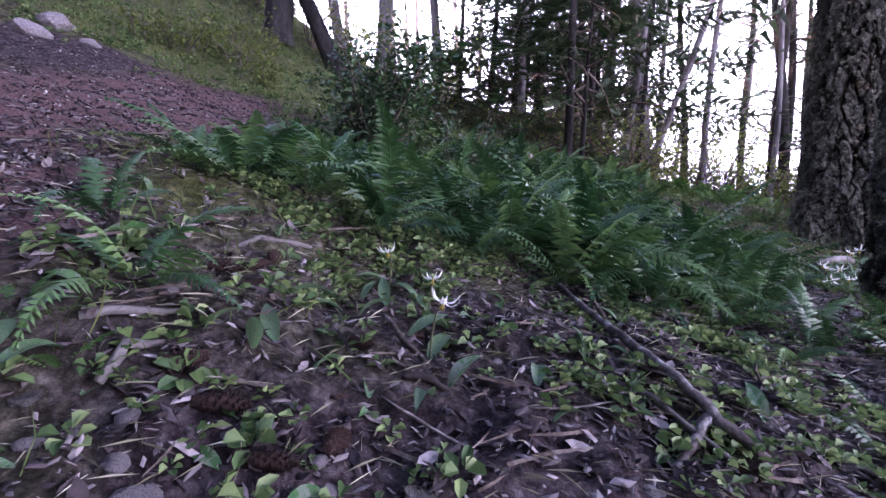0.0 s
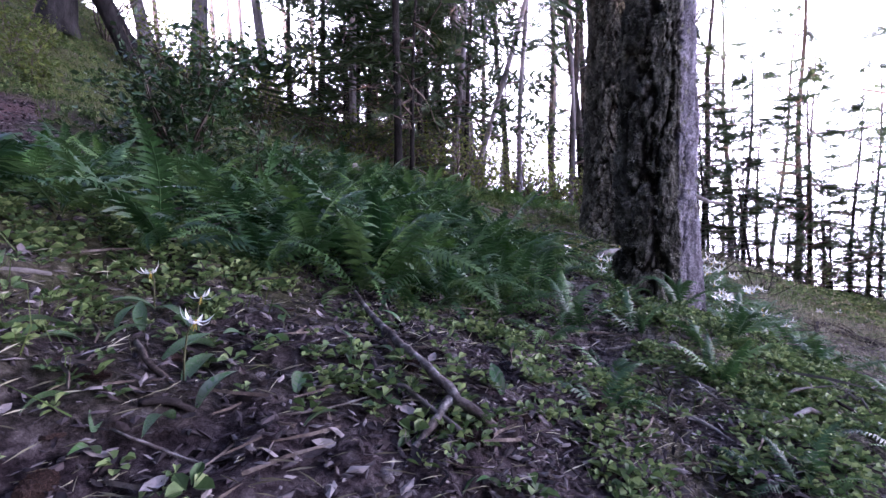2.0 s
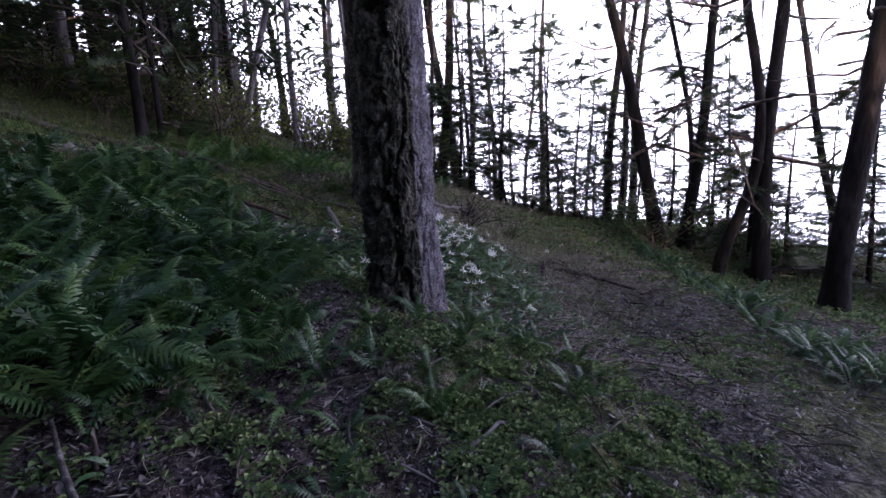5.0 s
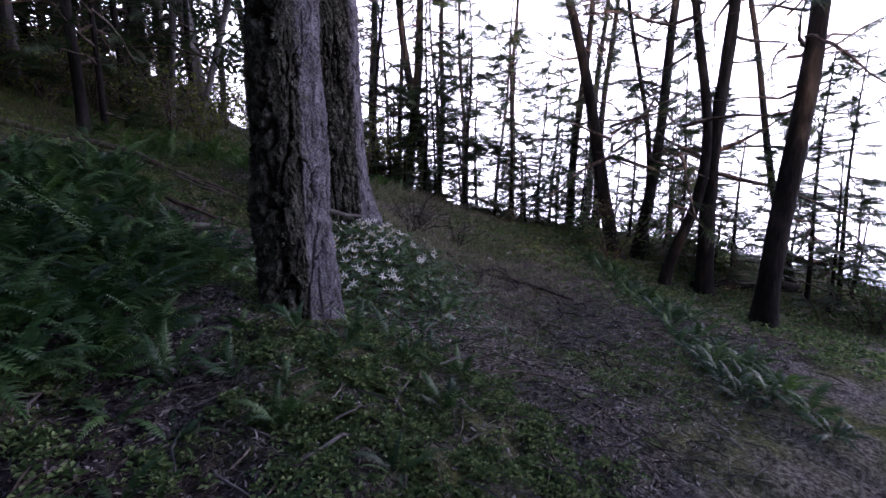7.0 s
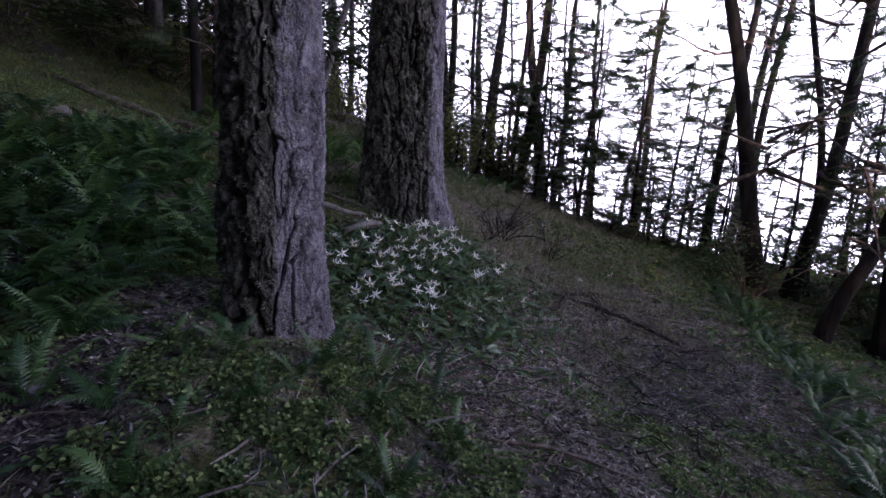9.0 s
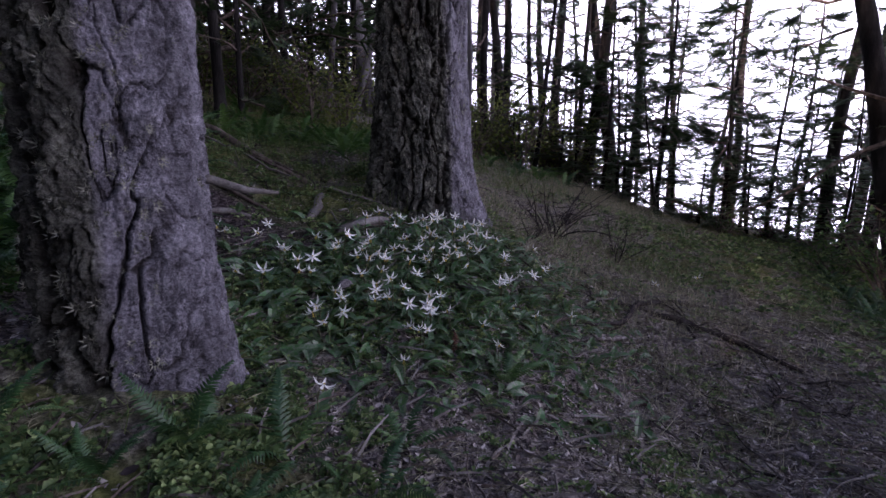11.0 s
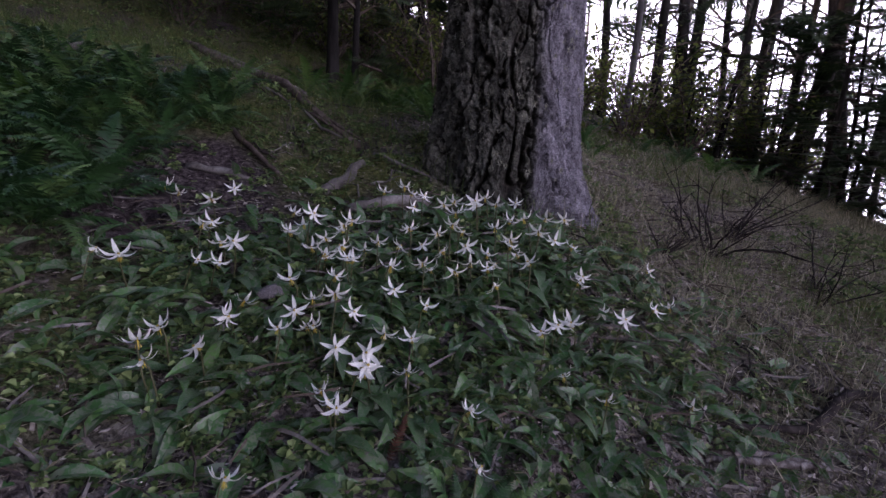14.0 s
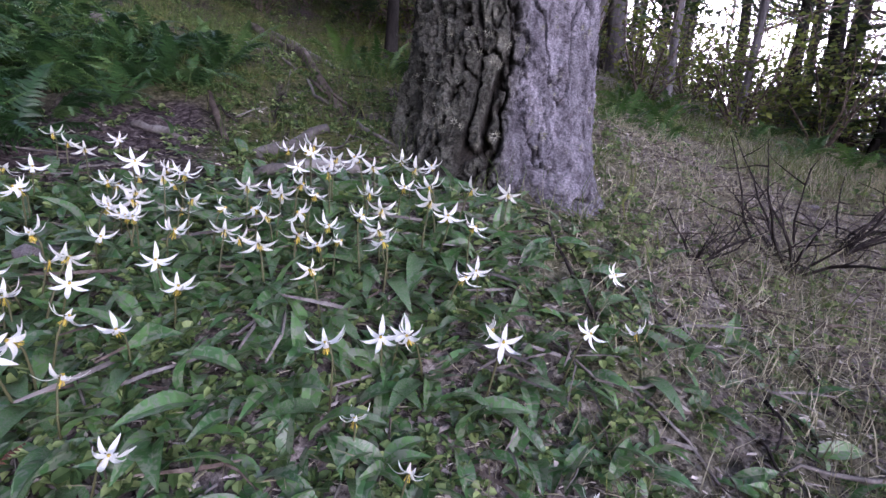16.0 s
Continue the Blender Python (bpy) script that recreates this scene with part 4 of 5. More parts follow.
carpet("herbs", herb_geo(7, 1), M_HERB, "low bright green woodland herbs", "herbs", 71, 9000, (-0.3, 4.2, 0.7, 3.6), herb_weight, (0.018, 0.05), (0, 0.25))
carpet("herbs", herb_geo(9, 2), M_HERB, "low green herbs and moss shoots round the lilies", "herbs", 72, 5500, (2.8, 8.0, 0.8, 6.5), herb_weight, (0.015, 0.042), (0, 0.25))
carpet("herbs", herb_geo(6, 3), M_HERB, "green herbs on the upper slope", "herbs", 73, 5600, (-4.0, 9.0, 4.5, 12.0), herb_weight, (0.03, 0.075), (0, 0.3))
carpet("herbs", herb_geo(8, 4), M_HERB, "small green leaves between the lilies", "herbs", 74, 1600, (3.3, 6.4, 2.7, 4.9), lambda x, y: np.clip(patch_density(x, y) * 1.3 - 0.1, 0, 1) * clear_of_trunks(x, y), (0.022, 0.055), (0, 0.3))
carpet("herbs", herb_geo(6, 5), M_HERB, "green herbs and moss on the shelf below the crest", "herbs", 75, 7000, (8.0, 18.0, -3.5, 7.5), lambda x, y: 0.2 + 0.8 * mossy(x, y), (0.04, 0.10), (0, 0.3))
CHIP = ([(-1, -0.12, 0), (0.5, -0.4, 0.05), (1.2, 0.1, 0.2), (-0.5, 0.38, 0.12), (0, -0.05, 0.28)], [(0, 1, 4), (1, 2, 4), (2, 3, 4), (3, 0, 4)])


def litter_weight(x, y):
    return (1 - 0.6 * mossy(x, y)) * (0.35 + 0.65 * vnoise(x, y, 0.5, 14)) * clear_of_trunks(x, y) * (1 - 0.7 * dark_patch(x, y))


carpet("litter", CHIP, M_DARK_LITTER, "dry needles, bark chips and dead leaves on the ground", "litter", 81, 30000, (-0.5, 4.5, 0.7, 3.8), litter_weight, (0.003, 0.012), (0, 0.35), 0.004)
carpet("litter", CHIP, M_LITTER, "grey dry litter on the bare slope", "litter", 82, 30000, (3.5, 9.5, 0.6, 7.5), litter_weight, (0.005, 0.018), (0, 0.35), 0.004)
carpet("litter", CHIP, M_DARK_LITTER, "grit, needles and bark crumbs on the worn trail", "litter", 97, 9000, (-2.4, 0.6, 0.8, 6.0), lambda x, y: in_trail(x, y), (0.005, 0.02), (0, 0.35), 0.004)
carpet("litter", CHIP, M_LITTER, "dry litter on the upper slope and trail", "litter", 83, 14000, (-4.0, 8.0, 2.5, 9.0), litter_weight, (0.006, 0.02), (0, 0.35), 0.006)
NEEDLE = ([(0, -0.012, 0.03), (0, 0.012, 0.03), (0.5, 0.018, 0.05), (1, 0, 0.02), (0.5, 0, 0.08)], [(0, 1, 4), (1, 2, 4), (2, 3, 4), (3, 0, 4)])
TWIGLET = ([(0, -0.02, 0.02), (0, 0.02, 0.02), (0, 0, 0.06), (0.5, 0.03, 0.03), (0.5, 0.07, 0.03), (0.5, 0.05, 0.07), (1, -0.01, 0.02), (1, 0.01, 0.02), (1, 0, 0.04)],
           [(0, 1, 4, 3), (1, 2, 5, 4), (2, 0, 3, 5), (3, 4, 7, 6), (4, 5, 8, 7), (5, 3, 6, 8)])
carpet("twigs", TWIGLET, M_TWIG, "thin fallen twigs on the forest floor", "twigs", 84, 900, (-0.5, 4.5, 0.7, 3.6), litter_weight, (0.05, 0.17), (0.03, 0.12), 0.006)
carpet("twigs", TWIGLET, M_TWIG, "fallen twigs scattered over the slope", "twigs", 85, 2600, (3.0, 9.5, 0.6, 8.0), litter_weight, (0.06, 0.22), (0.03, 0.12), 0.006)
carpet("litter", CHIP, M_DARK_LITTER, "coarse bark chips and broken leaves by the trail", "litter", 94, 7000, (-0.4, 2.6, 0.8, 2.6), litter_weight, (0.007, 0.02), (0, 0.4), 0.006)
carpet("litter", CHIP, M_LITTER, "coarse dry litter on the steep slope", "litter", 95, 12000, (2.2, 8.5, 0.5, 5.0), litter_weight, (0.008, 0.024), (0, 0.4), 0.006)
carpet("twigs", TWIGLET, M_WOOD, "pale grey sticks scattered over the steep slope", "twigs", 96, 1500, (3.0, 8.6, 0.2, 4.6), litter_weight, (0.06, 0.26), (0.04, 0.14), 0.008)
BLADE = ([(0, -0.012, 0), (0, 0.012, 0), (0.35, -0.010, 0.42), (0.35, 0.010, 0.42), (1.0, 0, 0.55)], [(0, 1, 3, 2), (2, 3, 4)])


def dry_slope(x, y):
    """The dry grassy shoulder beside the second fir."""
    d = (x - 7.2 - 0.55 * (y - 5.2)) / 2.1
    return np.exp(-d * d) * np.clip((x - 5.3) / 0.8, 0, 1) * np.clip((y - 2.2) / 1.8, 0, 1) * (0.3 + 0.7 * vnoise(x, y, 0.6, 21))


carpet("dry_grass", BLADE, M_GRASS, "dry straw-coloured grass on the shoulder of the slope", "grass", 91, 30000, (5.2, 11.5, 2.2, 10.0), dry_slope, (0.05, 0.18), (0.45, 0.5))
carpet("green_grass", BLADE, M_GREENGRASS, "short green grass and moss on the upper slope", "grass", 92, 22000, (-4.0, 8.5, 4.8, 13.0), lambda x, y: mossy(x, y), (0.10, 0.26), (0.5, 0.4))
carpet("green_grass", BLADE, M_GREENGRASS, "sparse green blades among the litter", "grass", 93, 3500, (-0.4, 8.0, 0.7, 5.0), lambda x, y: mossy(x, y) * clear_of_trunks(x, y), (0.05, 0.13), (0.5, 0.5))


CURL = ([(-1, 0, 0.25), (-0.4, -0.42, 0.12), (0.4, -0.38, 0.1), (1, 0, 0.3), (0.4, 0.4, 0.3), (-0.4, 0.42, 0.22), (0, 0, 0.02)], [(0, 1, 6), (1, 2, 6), (2, 3, 6), (3, 4, 6), (4, 5, 6), (5, 0, 6)])
carpet("dead_leaves", CURL, M_DARK_LITTER, "curled dead leaves among the litter", "leaves", 86, 2600, (-0.4, 4.6, 0.7, 3.8), litter_weight, (0.010, 0.026), (0, 0.5), 0.008)
carpet("dead_leaves", CURL, M_LITTER, "curled dead leaves on the open slope", "leaves", 87, 3200, (3.4, 9.0, 0.6, 7.0), litter_weight, (0.010, 0.028), (0, 0.5), 0.008)
carpet("needle_litter", NEEDLE, M_GRASS, "pale needles and straw strewn on the ground", "litter", 88, 9000, (-0.4, 4.6, 0.7, 3.8), litter_weight, (0.02, 0.065), (0.05, 0.18), 0.008)
carpet("needle_litter", NEEDLE, M_GRASS, "pale straw and needles on the open slope", "litter", 89, 36000, (3.4, 9.5, 0.5, 8.0), litter_weight, (0.025, 0.085), (0.05, 0.2), 0.008)
dead_frond = mesh("dead_frond", *frond_geo(1.2, 9, 18), M_RUST)
thing("dead_frond", dead_frond, "rust-brown dead fern frond standing in the lilies", "fern", m=pose(4.66, 3.2, gz(4.66, 3.2), 0, -35, 70) @ Matrix.Scale(0.22, 4))


# ---------------------------------------------------------------- shrubs and thickets
def shrub(x, y, height, stems, leaf_m, leaves, leaf_size, label, spread=0.6, name="shrub", wood=None, forks=4):
    rng = np.random.default_rng(int(abs(x * 131 + y * 977)) + 5)
    bush = new(name)
    bush.matrix_world = pose(x, y, gz(x, y) - 0.03)
    tagged(bush, label, "shrub", "shrubs on the slope")
    lots, tips = [], []
    for k in range(stems):
        a = rng.uniform(0, 6.3)
        pts = wander((0.05 * math.cos(a), 0.05 * math.sin(a), 0), (math.cos(a) * spread, math.sin(a) * spread, 1), height * rng.uniform(0.6, 1.1), 6, 0.14, rng)
        r = 0.004 + 0.008 * height
        lots.append(tube(pts, [r * (1 - 0.14 * i) for i in range(7)], 4, False))
        tips += pts[2:]
        for b in range(forks):
            p = pts[int(rng.integers(1, 6))]
            q = wander(p, (*(rng.normal(0, 1, 2)), rng.uniform(0, 0.8)), height * rng.uniform(0.2, 0.45), 4, 0.2, rng)
            lots.append(tube(q, [r * 0.5, r * 0.4, r * 0.3, r * 0.2, r * 0.1], 3, False))
            tips += q[1:]
    tagged(part("branchwork", mesh("branchwork", *join(*lots), wood or M_TWIG), bush, None, "thin dark branches"), kind="stuff")
    if leaves:
        tips = np.array(tips)
        at = tips[rng.integers(0, len(tips), leaves)] + rng.normal(0, 0.05 * height + 0.02, (leaves, 3))
        tv = [(0, 0, 0), (0.5, 0.28, 0.06), (1, 0, 0), (0.5, -0.28, 0.06)]
        v, f = strew(tv, [(0, 1, 2, 3)], rots(rng.uniform(0, 6.3, leaves), rng.normal(0, 0.5, leaves), rng.normal(0, 0.6, leaves)), rng.uniform(0.6, 1.3, leaves) * leaf_size, at)
        tagged(part("foliage", mesh("foliage", v, f, leaf_m), bush), kind="stuff")
    return bush


shrub(0.3, 4.75, 1.1, 18, M_SALAL, 3200, 0.062, "glossy dark evergreen shrub above the ferns", 0.5)
shrub(0.95, 4.4, 0.75, 12, M_SALAL, 1100, 0.055, "glossy dark evergreen shrub among the ferns", 0.6)
shrub(6.95, 5.7, 0.85, 10, M_SHRUB, 0, 0.02, "bare twiggy dark shrub on the dry slope", 0.95, "shrub", M_DARK_TWIG, 4)
shrub(7.35, 6.2, 0.9, 10, M_SHRUB, 40, 0.02, "bare twiggy shrub beside the second fir", 0.95, "shrub", M_DARK_TWIG, 4)
shrub(7.8, 5.6, 0.7, 8, M_SHRUB, 0, 0.02, "low leafless shrub in dry grass", 1.0, "shrub", M_DARK_TWIG, 4)
shrub(6.3, 5.2, 0.4, 8, M_SHRUB, 20, 0.02, "low leafless shrub by the fir roots", 1.0, "shrub", M_DARK_TWIG, 4)
BUSH_RNG = np.random.default_rng(44)
for k in range(26):
    bx, by = BUSH_RNG.uniform(11.5, 19), BUSH_RNG.uniform(-3, 6.5)
    shrub(bx, by, BUSH_RNG.uniform(0.6, 1.9), 8, M_SHRUB, 420, 0.09, "dark green scrub on the lower terrace", 0.7)
for k in range(12):
    bx, by = BUSH_RNG.uniform(-5, -1.2), BUSH_RNG.uniform(5.6, 9)
    shrub(bx, by, BUSH_RNG.uniform(0.35, 0.8), 7, M_THICKET, 320, 0.06, "yellow-green bushes on the mossy bank", 0.7, "thicket")
for k in range(46):
    bx, by = BUSH_RNG.uniform(-3.5, 12.5), BUSH_RNG.uniform(9.5, 17)
    if bx > 9 and by < 10.5:
        continue
    shrub(bx, by, BUSH_RNG.uniform(0.9, 2.2), 7, M_THICKET, 420, 0.085, "loose yellow-green thicket under the trees", 0.45, "thicket")
for k in range(18):
    bx, by = BUSH_RNG.uniform(-10, -3.2), BUSH_RNG.uniform(8.5, 14)
    shrub(bx, by, BUSH_RNG.uniform(0.8, 1.8), 7, M_THICKET, 480, 0.08, "yellow-green bushes on the mossy bank", 0.6, "thicket")
for k in range(22):
    bx, by = BUSH_RNG.uniform(8, 15), BUSH_RNG.uniform(13, 21)
    shrub(bx, by, BUSH_RNG.uniform(1.8, 3.4), 7, M_THICKET, 520, 0.11, "tall loose green thicket in the bright wood", 0.4, "thicket")
for k in range(14):
    bx, by = BUSH_RNG.uniform(6, 11), BUSH_RNG.uniform(11, 18)
    shrub(bx, by, BUSH_RNG.uniform(1.0, 2.4), 7, M_THICKET, 460, 0.085, "loose yellow-green thicket under the trees", 0.45, "thicket")
for k in range(10):
    bx, by = BUSH_RNG.uniform(0.2, 4.5), BUSH_RNG.uniform(9.5, 12)
    shrub(bx, by, BUSH_RNG.uniform(1.0, 1.8), 9, M_SHRUB, 350, 0.06, "dark twiggy bush below the trees", 0.7)
for k in range(12):
    s = k / 11
    bx, by = 10.5 + 5.5 * s + BUSH_RNG.normal(0, 0.5), 10.5 - 4.5 * s + BUSH_RNG.normal(0, 0.6)
    shrub(bx, by, BUSH_RNG.uniform(0.5, 1.2), 7, M_SHRUB, 260, 0.06, "dark scrub at the edge of the bluff", 0.8)


# ---------------------------------------------------------------- fallen wood, stones, cones
def fallen(name, pts, radii, material, label, category, sides=8, rest=0.6):
    """A stick or log lying on the ground: points are (x, y, lift)."""
    path = [(x, y, gz(x, y) + radii[i] * rest + lift) for i, (x, y, lift) in enumerate(pts)]
    centre = Vector(path[0])
    rng = np.random.default_rng(int(abs(path[0][0] * 1000)))
    fine, fr = [], []
    for i in range(len(path) - 1):
        for s in (0, 0.33, 0.67):
            p = Vector(path[i]).lerp(Vector(path[i + 1]), s) + Vector(rng.normal(0, radii[i] * 0.22, 3))
            fine.append(tuple(p - centre))
            fr.append((radii[i] + (radii[i + 1] - radii[i]) * s) * rng.uniform(0.85, 1.15))
    fine.append(tuple(Vector(path[-1]) - centre))
    fr.append(radii[-1])
    return thing(name, mesh(name, *tube(fine, fr, sides), material, True), label, category, m=Matrix.Translation(centre))


fallen("stick", [(1.325, 2.19, 0.03), (1.33, 1.96, 0.04), (1.335, 1.77, 0.045), (1.35, 1.58, 0.045), (1.39, 1.455, 0.04), (1.44, 1.385, 0.03), (1.51, 1.345, 0.01)], [0.007, 0.009, 0.010, 0.011, 0.011, 0.011, 0.009], M_STICK, "crooked dead branch with pale lichen patches lying on litter", "stick")
fallen("stick", [(1.42, 2.1, 0.01), (1.415, 1.98, 0.02), (1.39, 1.86, 0.0)], [0.006, 0.009, 0.007], M_TWIG, "short dark forked twig beside the long stick", "stick", 6)
fallen("stick", [(1.42, 1.39, 0.02), (1.37, 1.34, 0.02), (1.31, 1.29, 0.0)], [0.012, 0.01, 0.007], M_STICK, "broken side branch of the lichened stick", "stick", 6)
fallen("log", [(4.05, 4.95, 0), (4.12, 5.15, 0), (4.2, 5.42, 0)], [0.036, 0.04, 0.033], M_WOOD, "short weathered grey log behind the lilies", "log", 12)
fallen("log", [(4.24, 4.68, 0.01), (4.45, 4.75, 0.01), (4.7, 4.84, 0)], [0.028, 0.034, 0.03], M_WOOD, "split pinkish-grey log lying at the lily patch", "log", 12)
fallen("log", [(1.68, 5.98, 0), (1.86, 6.02, 0), (2.04, 6.04, 0)], [0.052, 0.056, 0.05], M_WOOD, "short cut log on the upper slope", "log", 12)
fallen("branch", [(1.3, 8.6, 0), (2.4, 7.6, 0.03), (3.2, 6.8, 0.03), (4.1, 5.85, 0)], [0.05, 0.05, 0.04, 0.025], M_TWIG, "long fallen branch down the upper slope", "branch", 8)
fallen("branch", [(1.6, 8.7, 0), (2.6, 7.9, 0.03), (3.4, 7.0, 0.0)], [0.03, 0.03, 0.02], M_WOOD, "grey fallen branch on the upper slope", "branch", 8)
fallen("branch", [(3.2, 5.6, 0), (3.5, 5.3, 0.03), (3.8, 5.05, 0)], [0.02, 0.022, 0.015], M_TWIG, "dark dead branch beside the ferns", "branch", 6)
fallen("root", [(6.0, 3.8, 0), (6.5, 3.95, 0.03), (6.9, 4.2, 0.03), (7.6, 4.4, 0.02), (8.4, 4.45, 0)], [0.012, 0.022, 0.031, 0.025, 0.015], M_DARK_TWIG, "dark exposed root snaking over the slope", "root", 8)
fallen("root", [(6.7, 4.25, 0), (7.2, 4.0, 0.04), (7.55, 3.65, 0.02), (7.7, 3.2, 0)], [0.019, 0.028, 0.025, 0.012], M_DARK_TWIG, "thick dark root running down the bank", "root", 8)
fallen("root", [(4.1, 1.9, 0), (4.5, 1.8, 0.02), (4.9, 1.5, 0)], [0.007, 0.012, 0.006], M_TWIG, "thin root in the litter", "root", 6)
fallen("root", [(2.5, 1.5, 0), (2.8, 1.55, 0.02), (3.1, 1.5, 0)], [0.007, 0.011, 0.006], M_WOOD, "short grey stick near the first fir", "stick", 6)
for k in range(26):
    rr = np.random.default_rng(300 + k)
    sx, sy = (rr.uniform(0.0, 3.6), rr.uniform(1.0, 2.4)) if k < 15 else (rr.uniform(3.4, 7.5), rr.uniform(1.2, 5.5))
    a, ln = rr.uniform(0, 6.3), rr.uniform(0.12, 0.4)
    fallen("stick", [(sx, sy, 0), (sx + math.cos(a) * ln * 0.5, sy + math.sin(a) * ln * 0.5, 0.01), (sx + math.cos(a + 0.2) * ln, sy + math.sin(a + 0.2) * ln, 0)], [0.006, 0.007, 0.004], M_WOOD if k % 3 else M_TWIG, "small dead stick lying on the litter", "stick", 6)
fallen("log", [(12.2, 3.0, 0), (13.4, 2.5, 0.03), (14.8, 1.6, 0)], [0.1, 0.11, 0.09], M_BARK_FAR, "fallen trunk below the crest", "log", 10)


for pts, rad, mat, text in (
        ([(0.34, 1.22), (0.38, 1.26), (0.44, 1.33)], 0.007, M_WOOD, "pale broken stick on dark litter"),
        ([(0.42, 1.16), (0.43, 1.2), (0.45, 1.26)], 0.008, M_WOOD, "short pale stick on dark litter"),
        ([(0.5, 1.33), (0.57, 1.32), (0.65, 1.34)], 0.004, M_DARK_TWIG, "thin dark twig among the lily leaves"),
        ([(0.83, 1.36), (0.87, 1.365), (0.92, 1.36)], 0.008, M_DARK_TWIG, "short dark stick in the moss"),
        ([(0.8, 1.32), (0.89, 1.29), (0.97, 1.26)], 0.0025, M_STICK, "thin pale stalk lying on the soil"),
        ([(1.05, 1.33), (1.15, 1.37), (1.27, 1.42)], 0.0025, M_STICK, "thin pale stalk beside the lichened branch"),
        ([(5.86, 3.64), (6.2, 3.74), (6.6, 3.83)], 0.016, M_STICK, "pale stick on the bank below the lilies"),
        ([(4.98, 2.87), (5.1, 2.84), (5.26, 2.8)], 0.008, M_WOOD, "pale stick below the lily patch"),
        ([(3.66, 2.93), (3.76, 3.0), (3.87, 2.98)], 0.006, M_WOOD, "bent grey stick beside the first fir"),
        ([(3.17, 5.0), (3.37, 4.99), (3.58, 4.96)], 0.022, M_WOOD, "bare grey branch lying behind the first fir"),
        ([(5.9, 3.68), (6.2, 3.77), (6.58, 3.84)], 0.014, M_STICK, "pale stick at the foot of the dry bank")):
    fallen("stick", [(x, y, 0.01 if k == 1 else 0.0) for k, (x, y) in enumerate(pts)], [rad, rad * 1.1, rad * 0.7], mat, text, "stick", 7)
for k in range(9):
    rr = np.random.default_rng(500 + k)
    sx, sy = 1.9 + 0.26 * k + rr.normal(0, 0.2), 8.0 - 0.27 * k + rr.normal(0, 0.15)
    fallen("branch", [(sx, sy, 0), (sx + 0.25, sy - 0.3, 0.03), (sx + 0.5, sy - 0.42, 0.0)], [0.012, 0.014, 0.006], M_TWIG if k % 2 else M_WOOD, "grey dead branch strewn down the upper slope", "branch", 6)


def twig_pile(x, y, count, spread, reach, label):
    """Dead dark branches and root ends lying over one another."""
    rng = np.random.default_rng(int(x * 100 + y * 10))
    pile = new("twig_pile")
    pile.matrix_world = pose(x, y, gz(x, y))
    tagged(pile, label, "branches", "dead wood on the slope")
    for k in range(count):
        px, py = x + rng.normal(0, spread), y + rng.normal(0, spread * 0.7)
        a = rng.uniform(0, 6.3)
        ln = reach * rng.uniform(0.25, 1.0)
        pts = []
        for i in range(8):
            u = i / 7
            pts.append((px - x, py - y, gz(px, py) - gz(x, y) + 0.01 + 0.06 * rng.random() * math.sin(math.pi * u)))
            a += rng.normal(0, 0.35)
            px, py = px + math.cos(a) * ln / 7, py + math.sin(a) * ln / 7
        r = rng.uniform(0.003, 0.012)
        lots = [tube(pts, [r * (1 - 0.1 * i) for i in range(8)], 5, True)]
        for f in range(2):
            way = wander(pts[int(rng.integers(2, 7))], (*rng.normal(0, 1, 2), 0.25), ln * 0.35, 4, 0.25, rng, -0.08)
            lots.append(tube(way, [r * 0.6, r * 0.45, r * 0.35, r * 0.25, r * 0.12], 3, False))
        part("branch", mesh("branch", *join(*lots), M_DARK_TWIG if k % 3 else M_WOOD, True), pile)
    return pile


twig_pile(7.15, 4.0, 16, 0.28, 1.0, "dark tangle of dead roots and branches on the bank")
twig_pile(7.25, 3.2, 14, 0.35, 0.9, "dark dead branches lying down the bank")
twig_pile(6.3, 2.6, 14, 0.4, 0.8, "loose dead twigs on the steep slope")
twig_pile(5.2, 1.8, 12, 0.4, 0.7, "loose dead twigs on the lower slope")
twig_pile(6.35, 4.5, 14, 0.3, 0.6, "fine dead twigs at the edge of the lilies")
twig_pile(3.0, 1.75, 10, 0.35, 0.5, "thin dead twigs below the first fir")
twig_pile(3.0, 6.7, 14, 0.5, 0.9, "dead branches strewn on the upper slope")
twig_pile(4.0, 5.6, 12, 0.35, 0.5, "dead twigs beside the great fir")


def stone_mesh(seed):
    bm = bmesh.new()
    bmesh.ops.create_icosphere(bm, subdivisions=2, radius=1)
    for v in bm.verts:
        d = 1 + 0.35 * noise.noise(v.co * 0.9 + Vector((seed * 3.1, 0, 0))) + 0.1 * noise.noise(v.co * 3 + Vector((0, seed, 0)))
        v.co = Vector((v.co.x * d, v.co.y * d * 0.8, v.co.z * d * 0.55))
    me = bpy.data.meshes.new("stone")
    bm.to_mesh(me)
    bm.free()
    me.materials.append(M_STONE)
    return me


STONES = [stone_mesh(k) for k in range(4)]
STONE_RNG = np.random.default_rng(8)
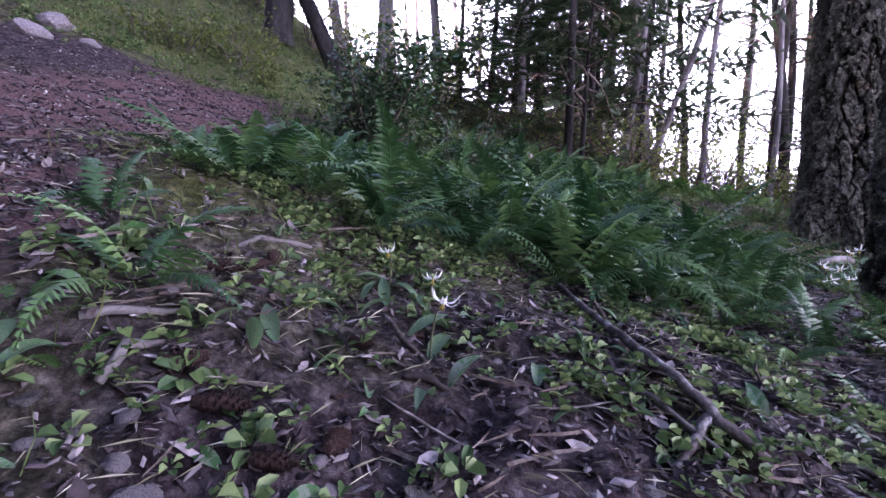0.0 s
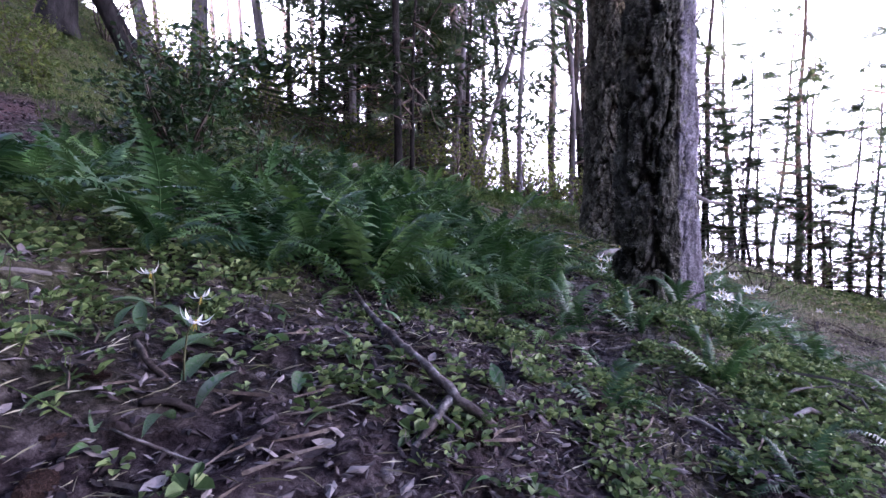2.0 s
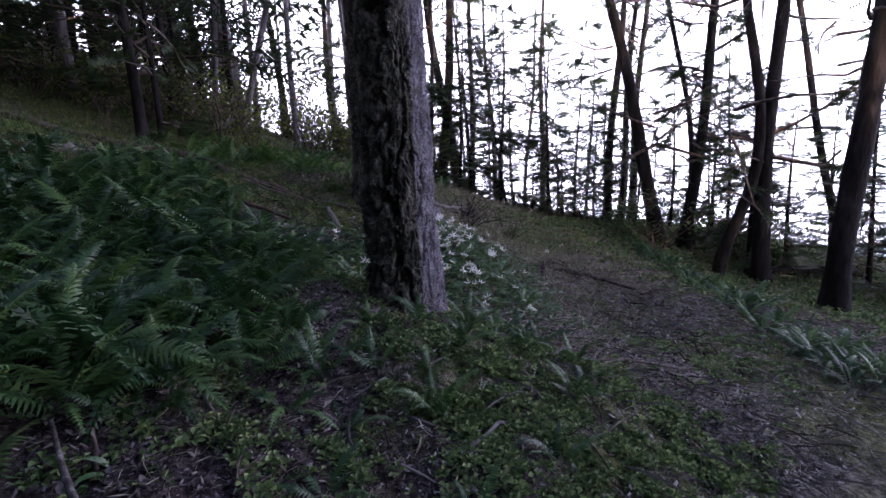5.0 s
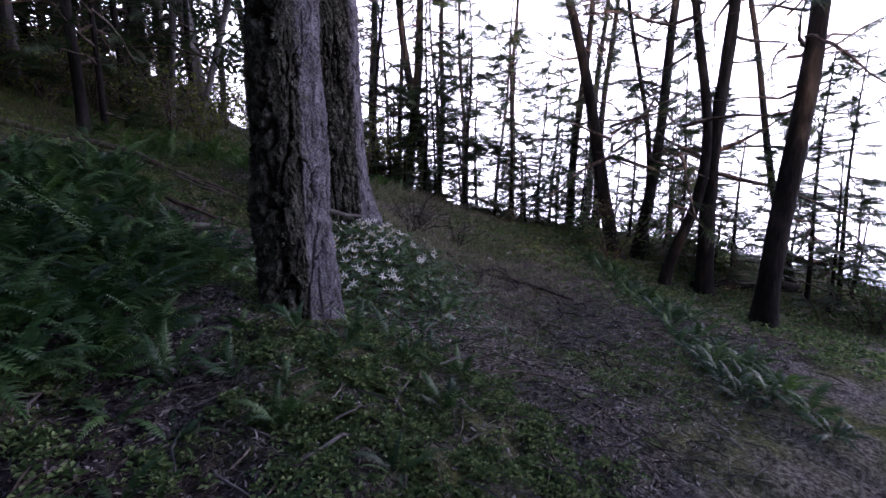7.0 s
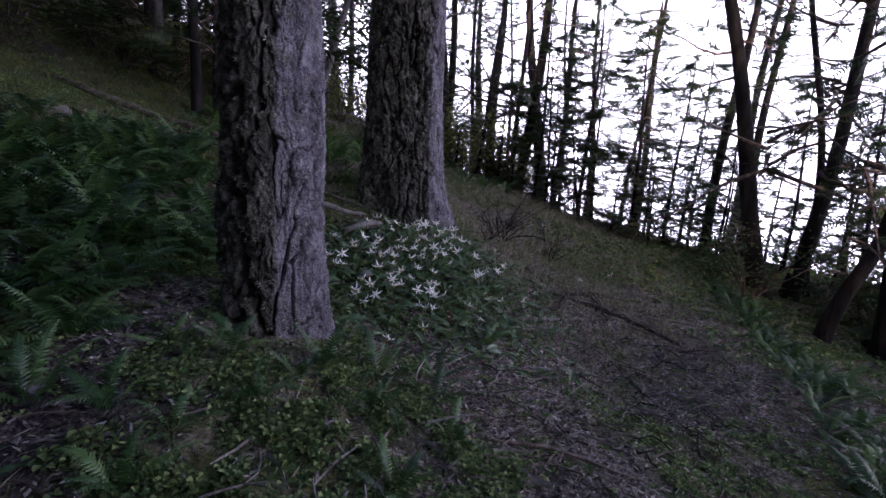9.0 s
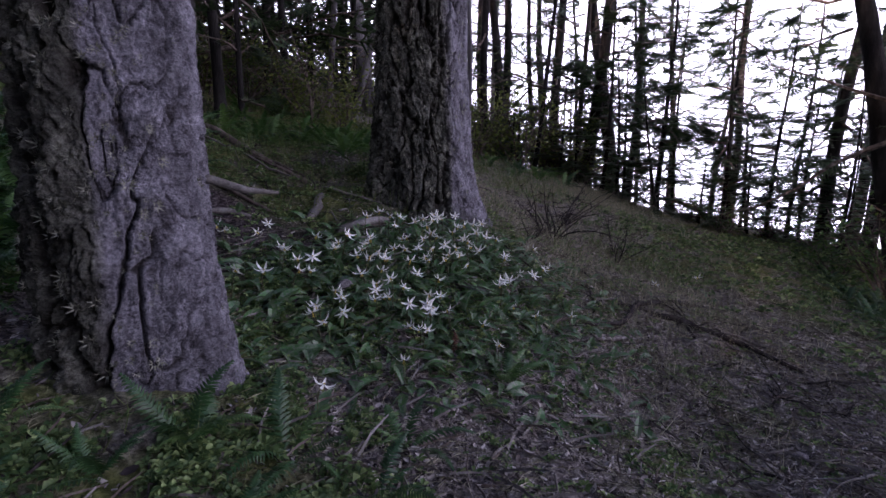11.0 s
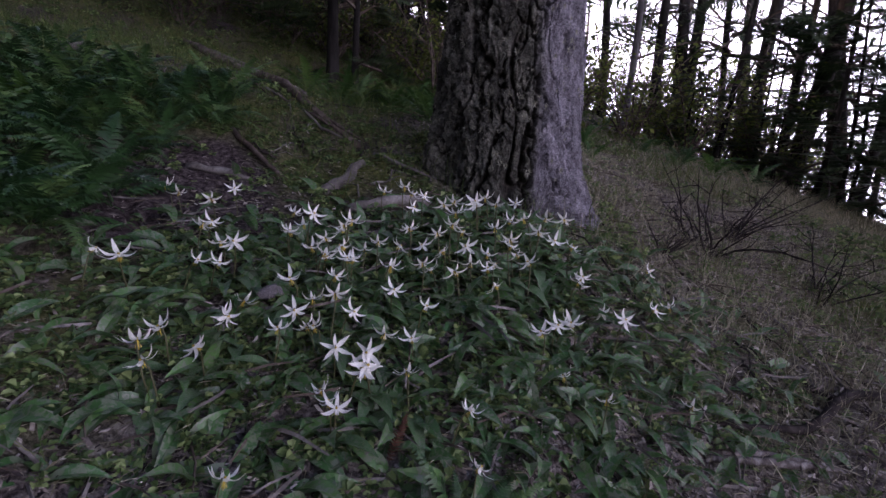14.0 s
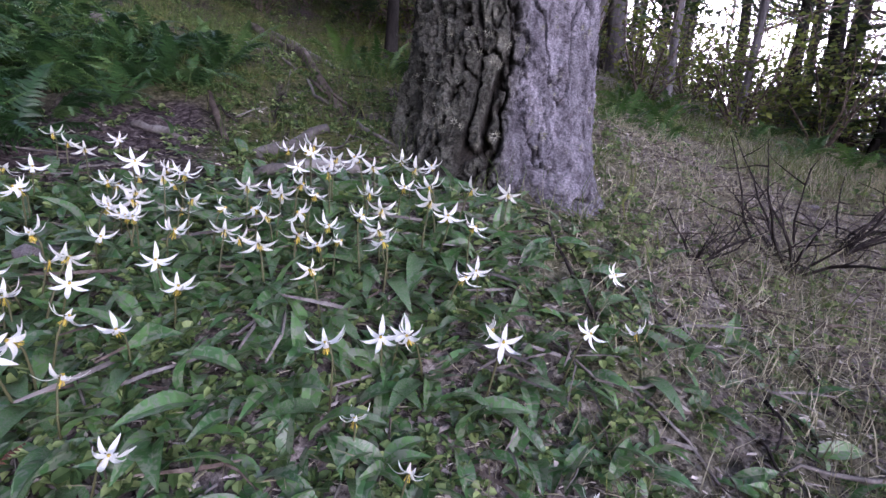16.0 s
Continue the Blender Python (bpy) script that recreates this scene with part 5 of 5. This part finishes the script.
for sx, sy, s in ((0.48, 1.13, 0.026), (0.65, 1.18, 0.02), (0.75, 1.14, 0.028), (0.79, 1.14, 0.036), (0.54, 1.06, 0.042), (0.53, 1.19, 0.018), (0.43, 1.1, 0.02), (0.4, 1.36, 0.028), (0.73, 1.17, 0.022), (0.4, 1.07, 0.022), (0.5, 1.08, 0.026), (5.7, 2.6, 0.05), (6.6, 2.5, 0.06), (5.1, 1.9, 0.045), (2.3, 2.25, 0.06), (4.15, 3.75, 0.09), (-2.5, 4.4, 0.2), (-2.7, 4.9, 0.26), (-2.3, 4.8, 0.12), (7.5, 6.9, 0.07), (8.2, 7.6, 0.09)):
    thing("stone", STONES[int(STONE_RNG.integers(4))], "small grey-purple stone half sunk in litter", "stone", "stones on the ground", m=pose(sx, sy, gz(sx, sy) + s * 0.15, STONE_RNG.uniform(-15, 15), STONE_RNG.uniform(-15, 15), STONE_RNG.uniform(0, 360)) @ Matrix.Scale(s * 0.72, 4))


def chunk_mesh(seed, material):
    """A broken piece of bark or rotten wood."""
    bm = bmesh.new()
    bmesh.ops.create_cube(bm, size=2)
    bmesh.ops.subdivide_edges(bm, edges=bm.edges[:], cuts=2, use_grid_fill=True)
    for v in bm.verts:
        n1 = noise.noise(v.co * 0.8 + Vector((seed * 5.3, 1, 2)))
        n2 = noise.noise(v.co * 2.3 + Vector((3, seed * 2.7, 1)))
        v.co = Vector((v.co.x * (1 + 0.35 * n1 + 0.2 * n2), v.co.y * (0.5 + 0.22 * n1), v.co.z * (0.2 + 0.1 * n2) + 0.12 * n1))
    me = bpy.data.meshes.new("bark_piece")
    bm.to_mesh(me)
    bm.free()
    me.materials.append(material)
    return me


CHUNKS = [chunk_mesh(k, m) for k, m in enumerate((M_TWIG, M_CONE, M_WOOD, M_BARK, M_CONE, M_TWIG))]
for k in range(120):
    near = k < 80
    cx = STONE_RNG.uniform(-0.1, 2.2) if near else STONE_RNG.uniform(2.2, 7.0)
    cy = STONE_RNG.uniform(0.95, 2.0) if near else STONE_RNG.uniform(1.0, 4.2)
    s = STONE_RNG.uniform(0.01, 0.026) * (1.0 if k % 7 else 1.4)
    thing("bark_piece", CHUNKS[int(STONE_RNG.integers(6))], "broken dark bark piece lying in the litter", "bark", "bark pieces in the litter", m=pose(cx, cy, gz(cx, cy) + s * 0.12, STONE_RNG.uniform(-20, 20), STONE_RNG.uniform(-20, 20), STONE_RNG.uniform(0, 360)) @ Matrix.Scale(s, 4))
for k in range(14):
    cx, cy, s = STONE_RNG.uniform(0.0, 1.6), STONE_RNG.uniform(0.95, 1.5), STONE_RNG.uniform(0.006, 0.016)
    thing("stone", STONES[int(STONE_RNG.integers(4))], "small grey-purple stone half sunk in litter", "stone", "stones on the ground", m=pose(cx, cy, gz(cx, cy) + s * 0.1, STONE_RNG.uniform(-15, 15), STONE_RNG.uniform(-15, 15), STONE_RNG.uniform(0, 360)) @ Matrix.Scale(s, 4))


def cone_mesh():
    lots = [tube([(-0.5, 0, 0), (-0.2, 0, 0), (0.2, 0, 0), (0.5, 0, 0)], [0.1, 0.17, 0.15, 0.05], 8)]
    for k in range(70):
        s = k / 69
        a = k * 2.4
        r = 0.24 * math.sin(math.pi * (0.15 + 0.8 * s)) + 0.03
        x = -0.5 + s
        d = Vector((0.35, math.cos(a), math.sin(a))).normalized()
        t = Vector((0, -math.sin(a), math.cos(a)))
        o = Vector((x, 0, 0)) + d * r * 0.5
        lots.append(([tuple(o - t * 0.035), tuple(o + t * 0.035), tuple(o + t * 0.05 + d * r * 0.45), tuple(o - t * 0.05 + d * r * 0.45), tuple(o + d * r * 0.62)], [(0, 1, 2, 3), (3, 2, 4)]))
    return mesh("pine_cone", *join(*lots), M_CONE)


CONE = cone_mesh()
for cx, cy, s, a in ((0.58, 1.19, 0.085, 20), (0.5, 1.22, 0.08, 200), (0.75, 1.2, 0.075, 80), (0.8, 1.12, 0.08, 140), (0.68, 1.12, 0.07, 10), (0.92, 1.1, 0.07, 60), (1.45, 1.3, 0.075, 15), (0.45, 1.48, 0.07, 30), (0.5, 1.62, 0.07, 100), (0.74, 1.42, 0.065, 0), (1.36, 1.5, 0.07, 120), (1.9, 1.5, 0.07, 40)):
    thing("pine_cone", CONE, "brown weathered fir cone lying in the litter", "cone", "cones on the ground", m=pose(cx, cy, gz(cx, cy) + s * 0.2, a, 8, a) @ Matrix.Scale(s, 4))
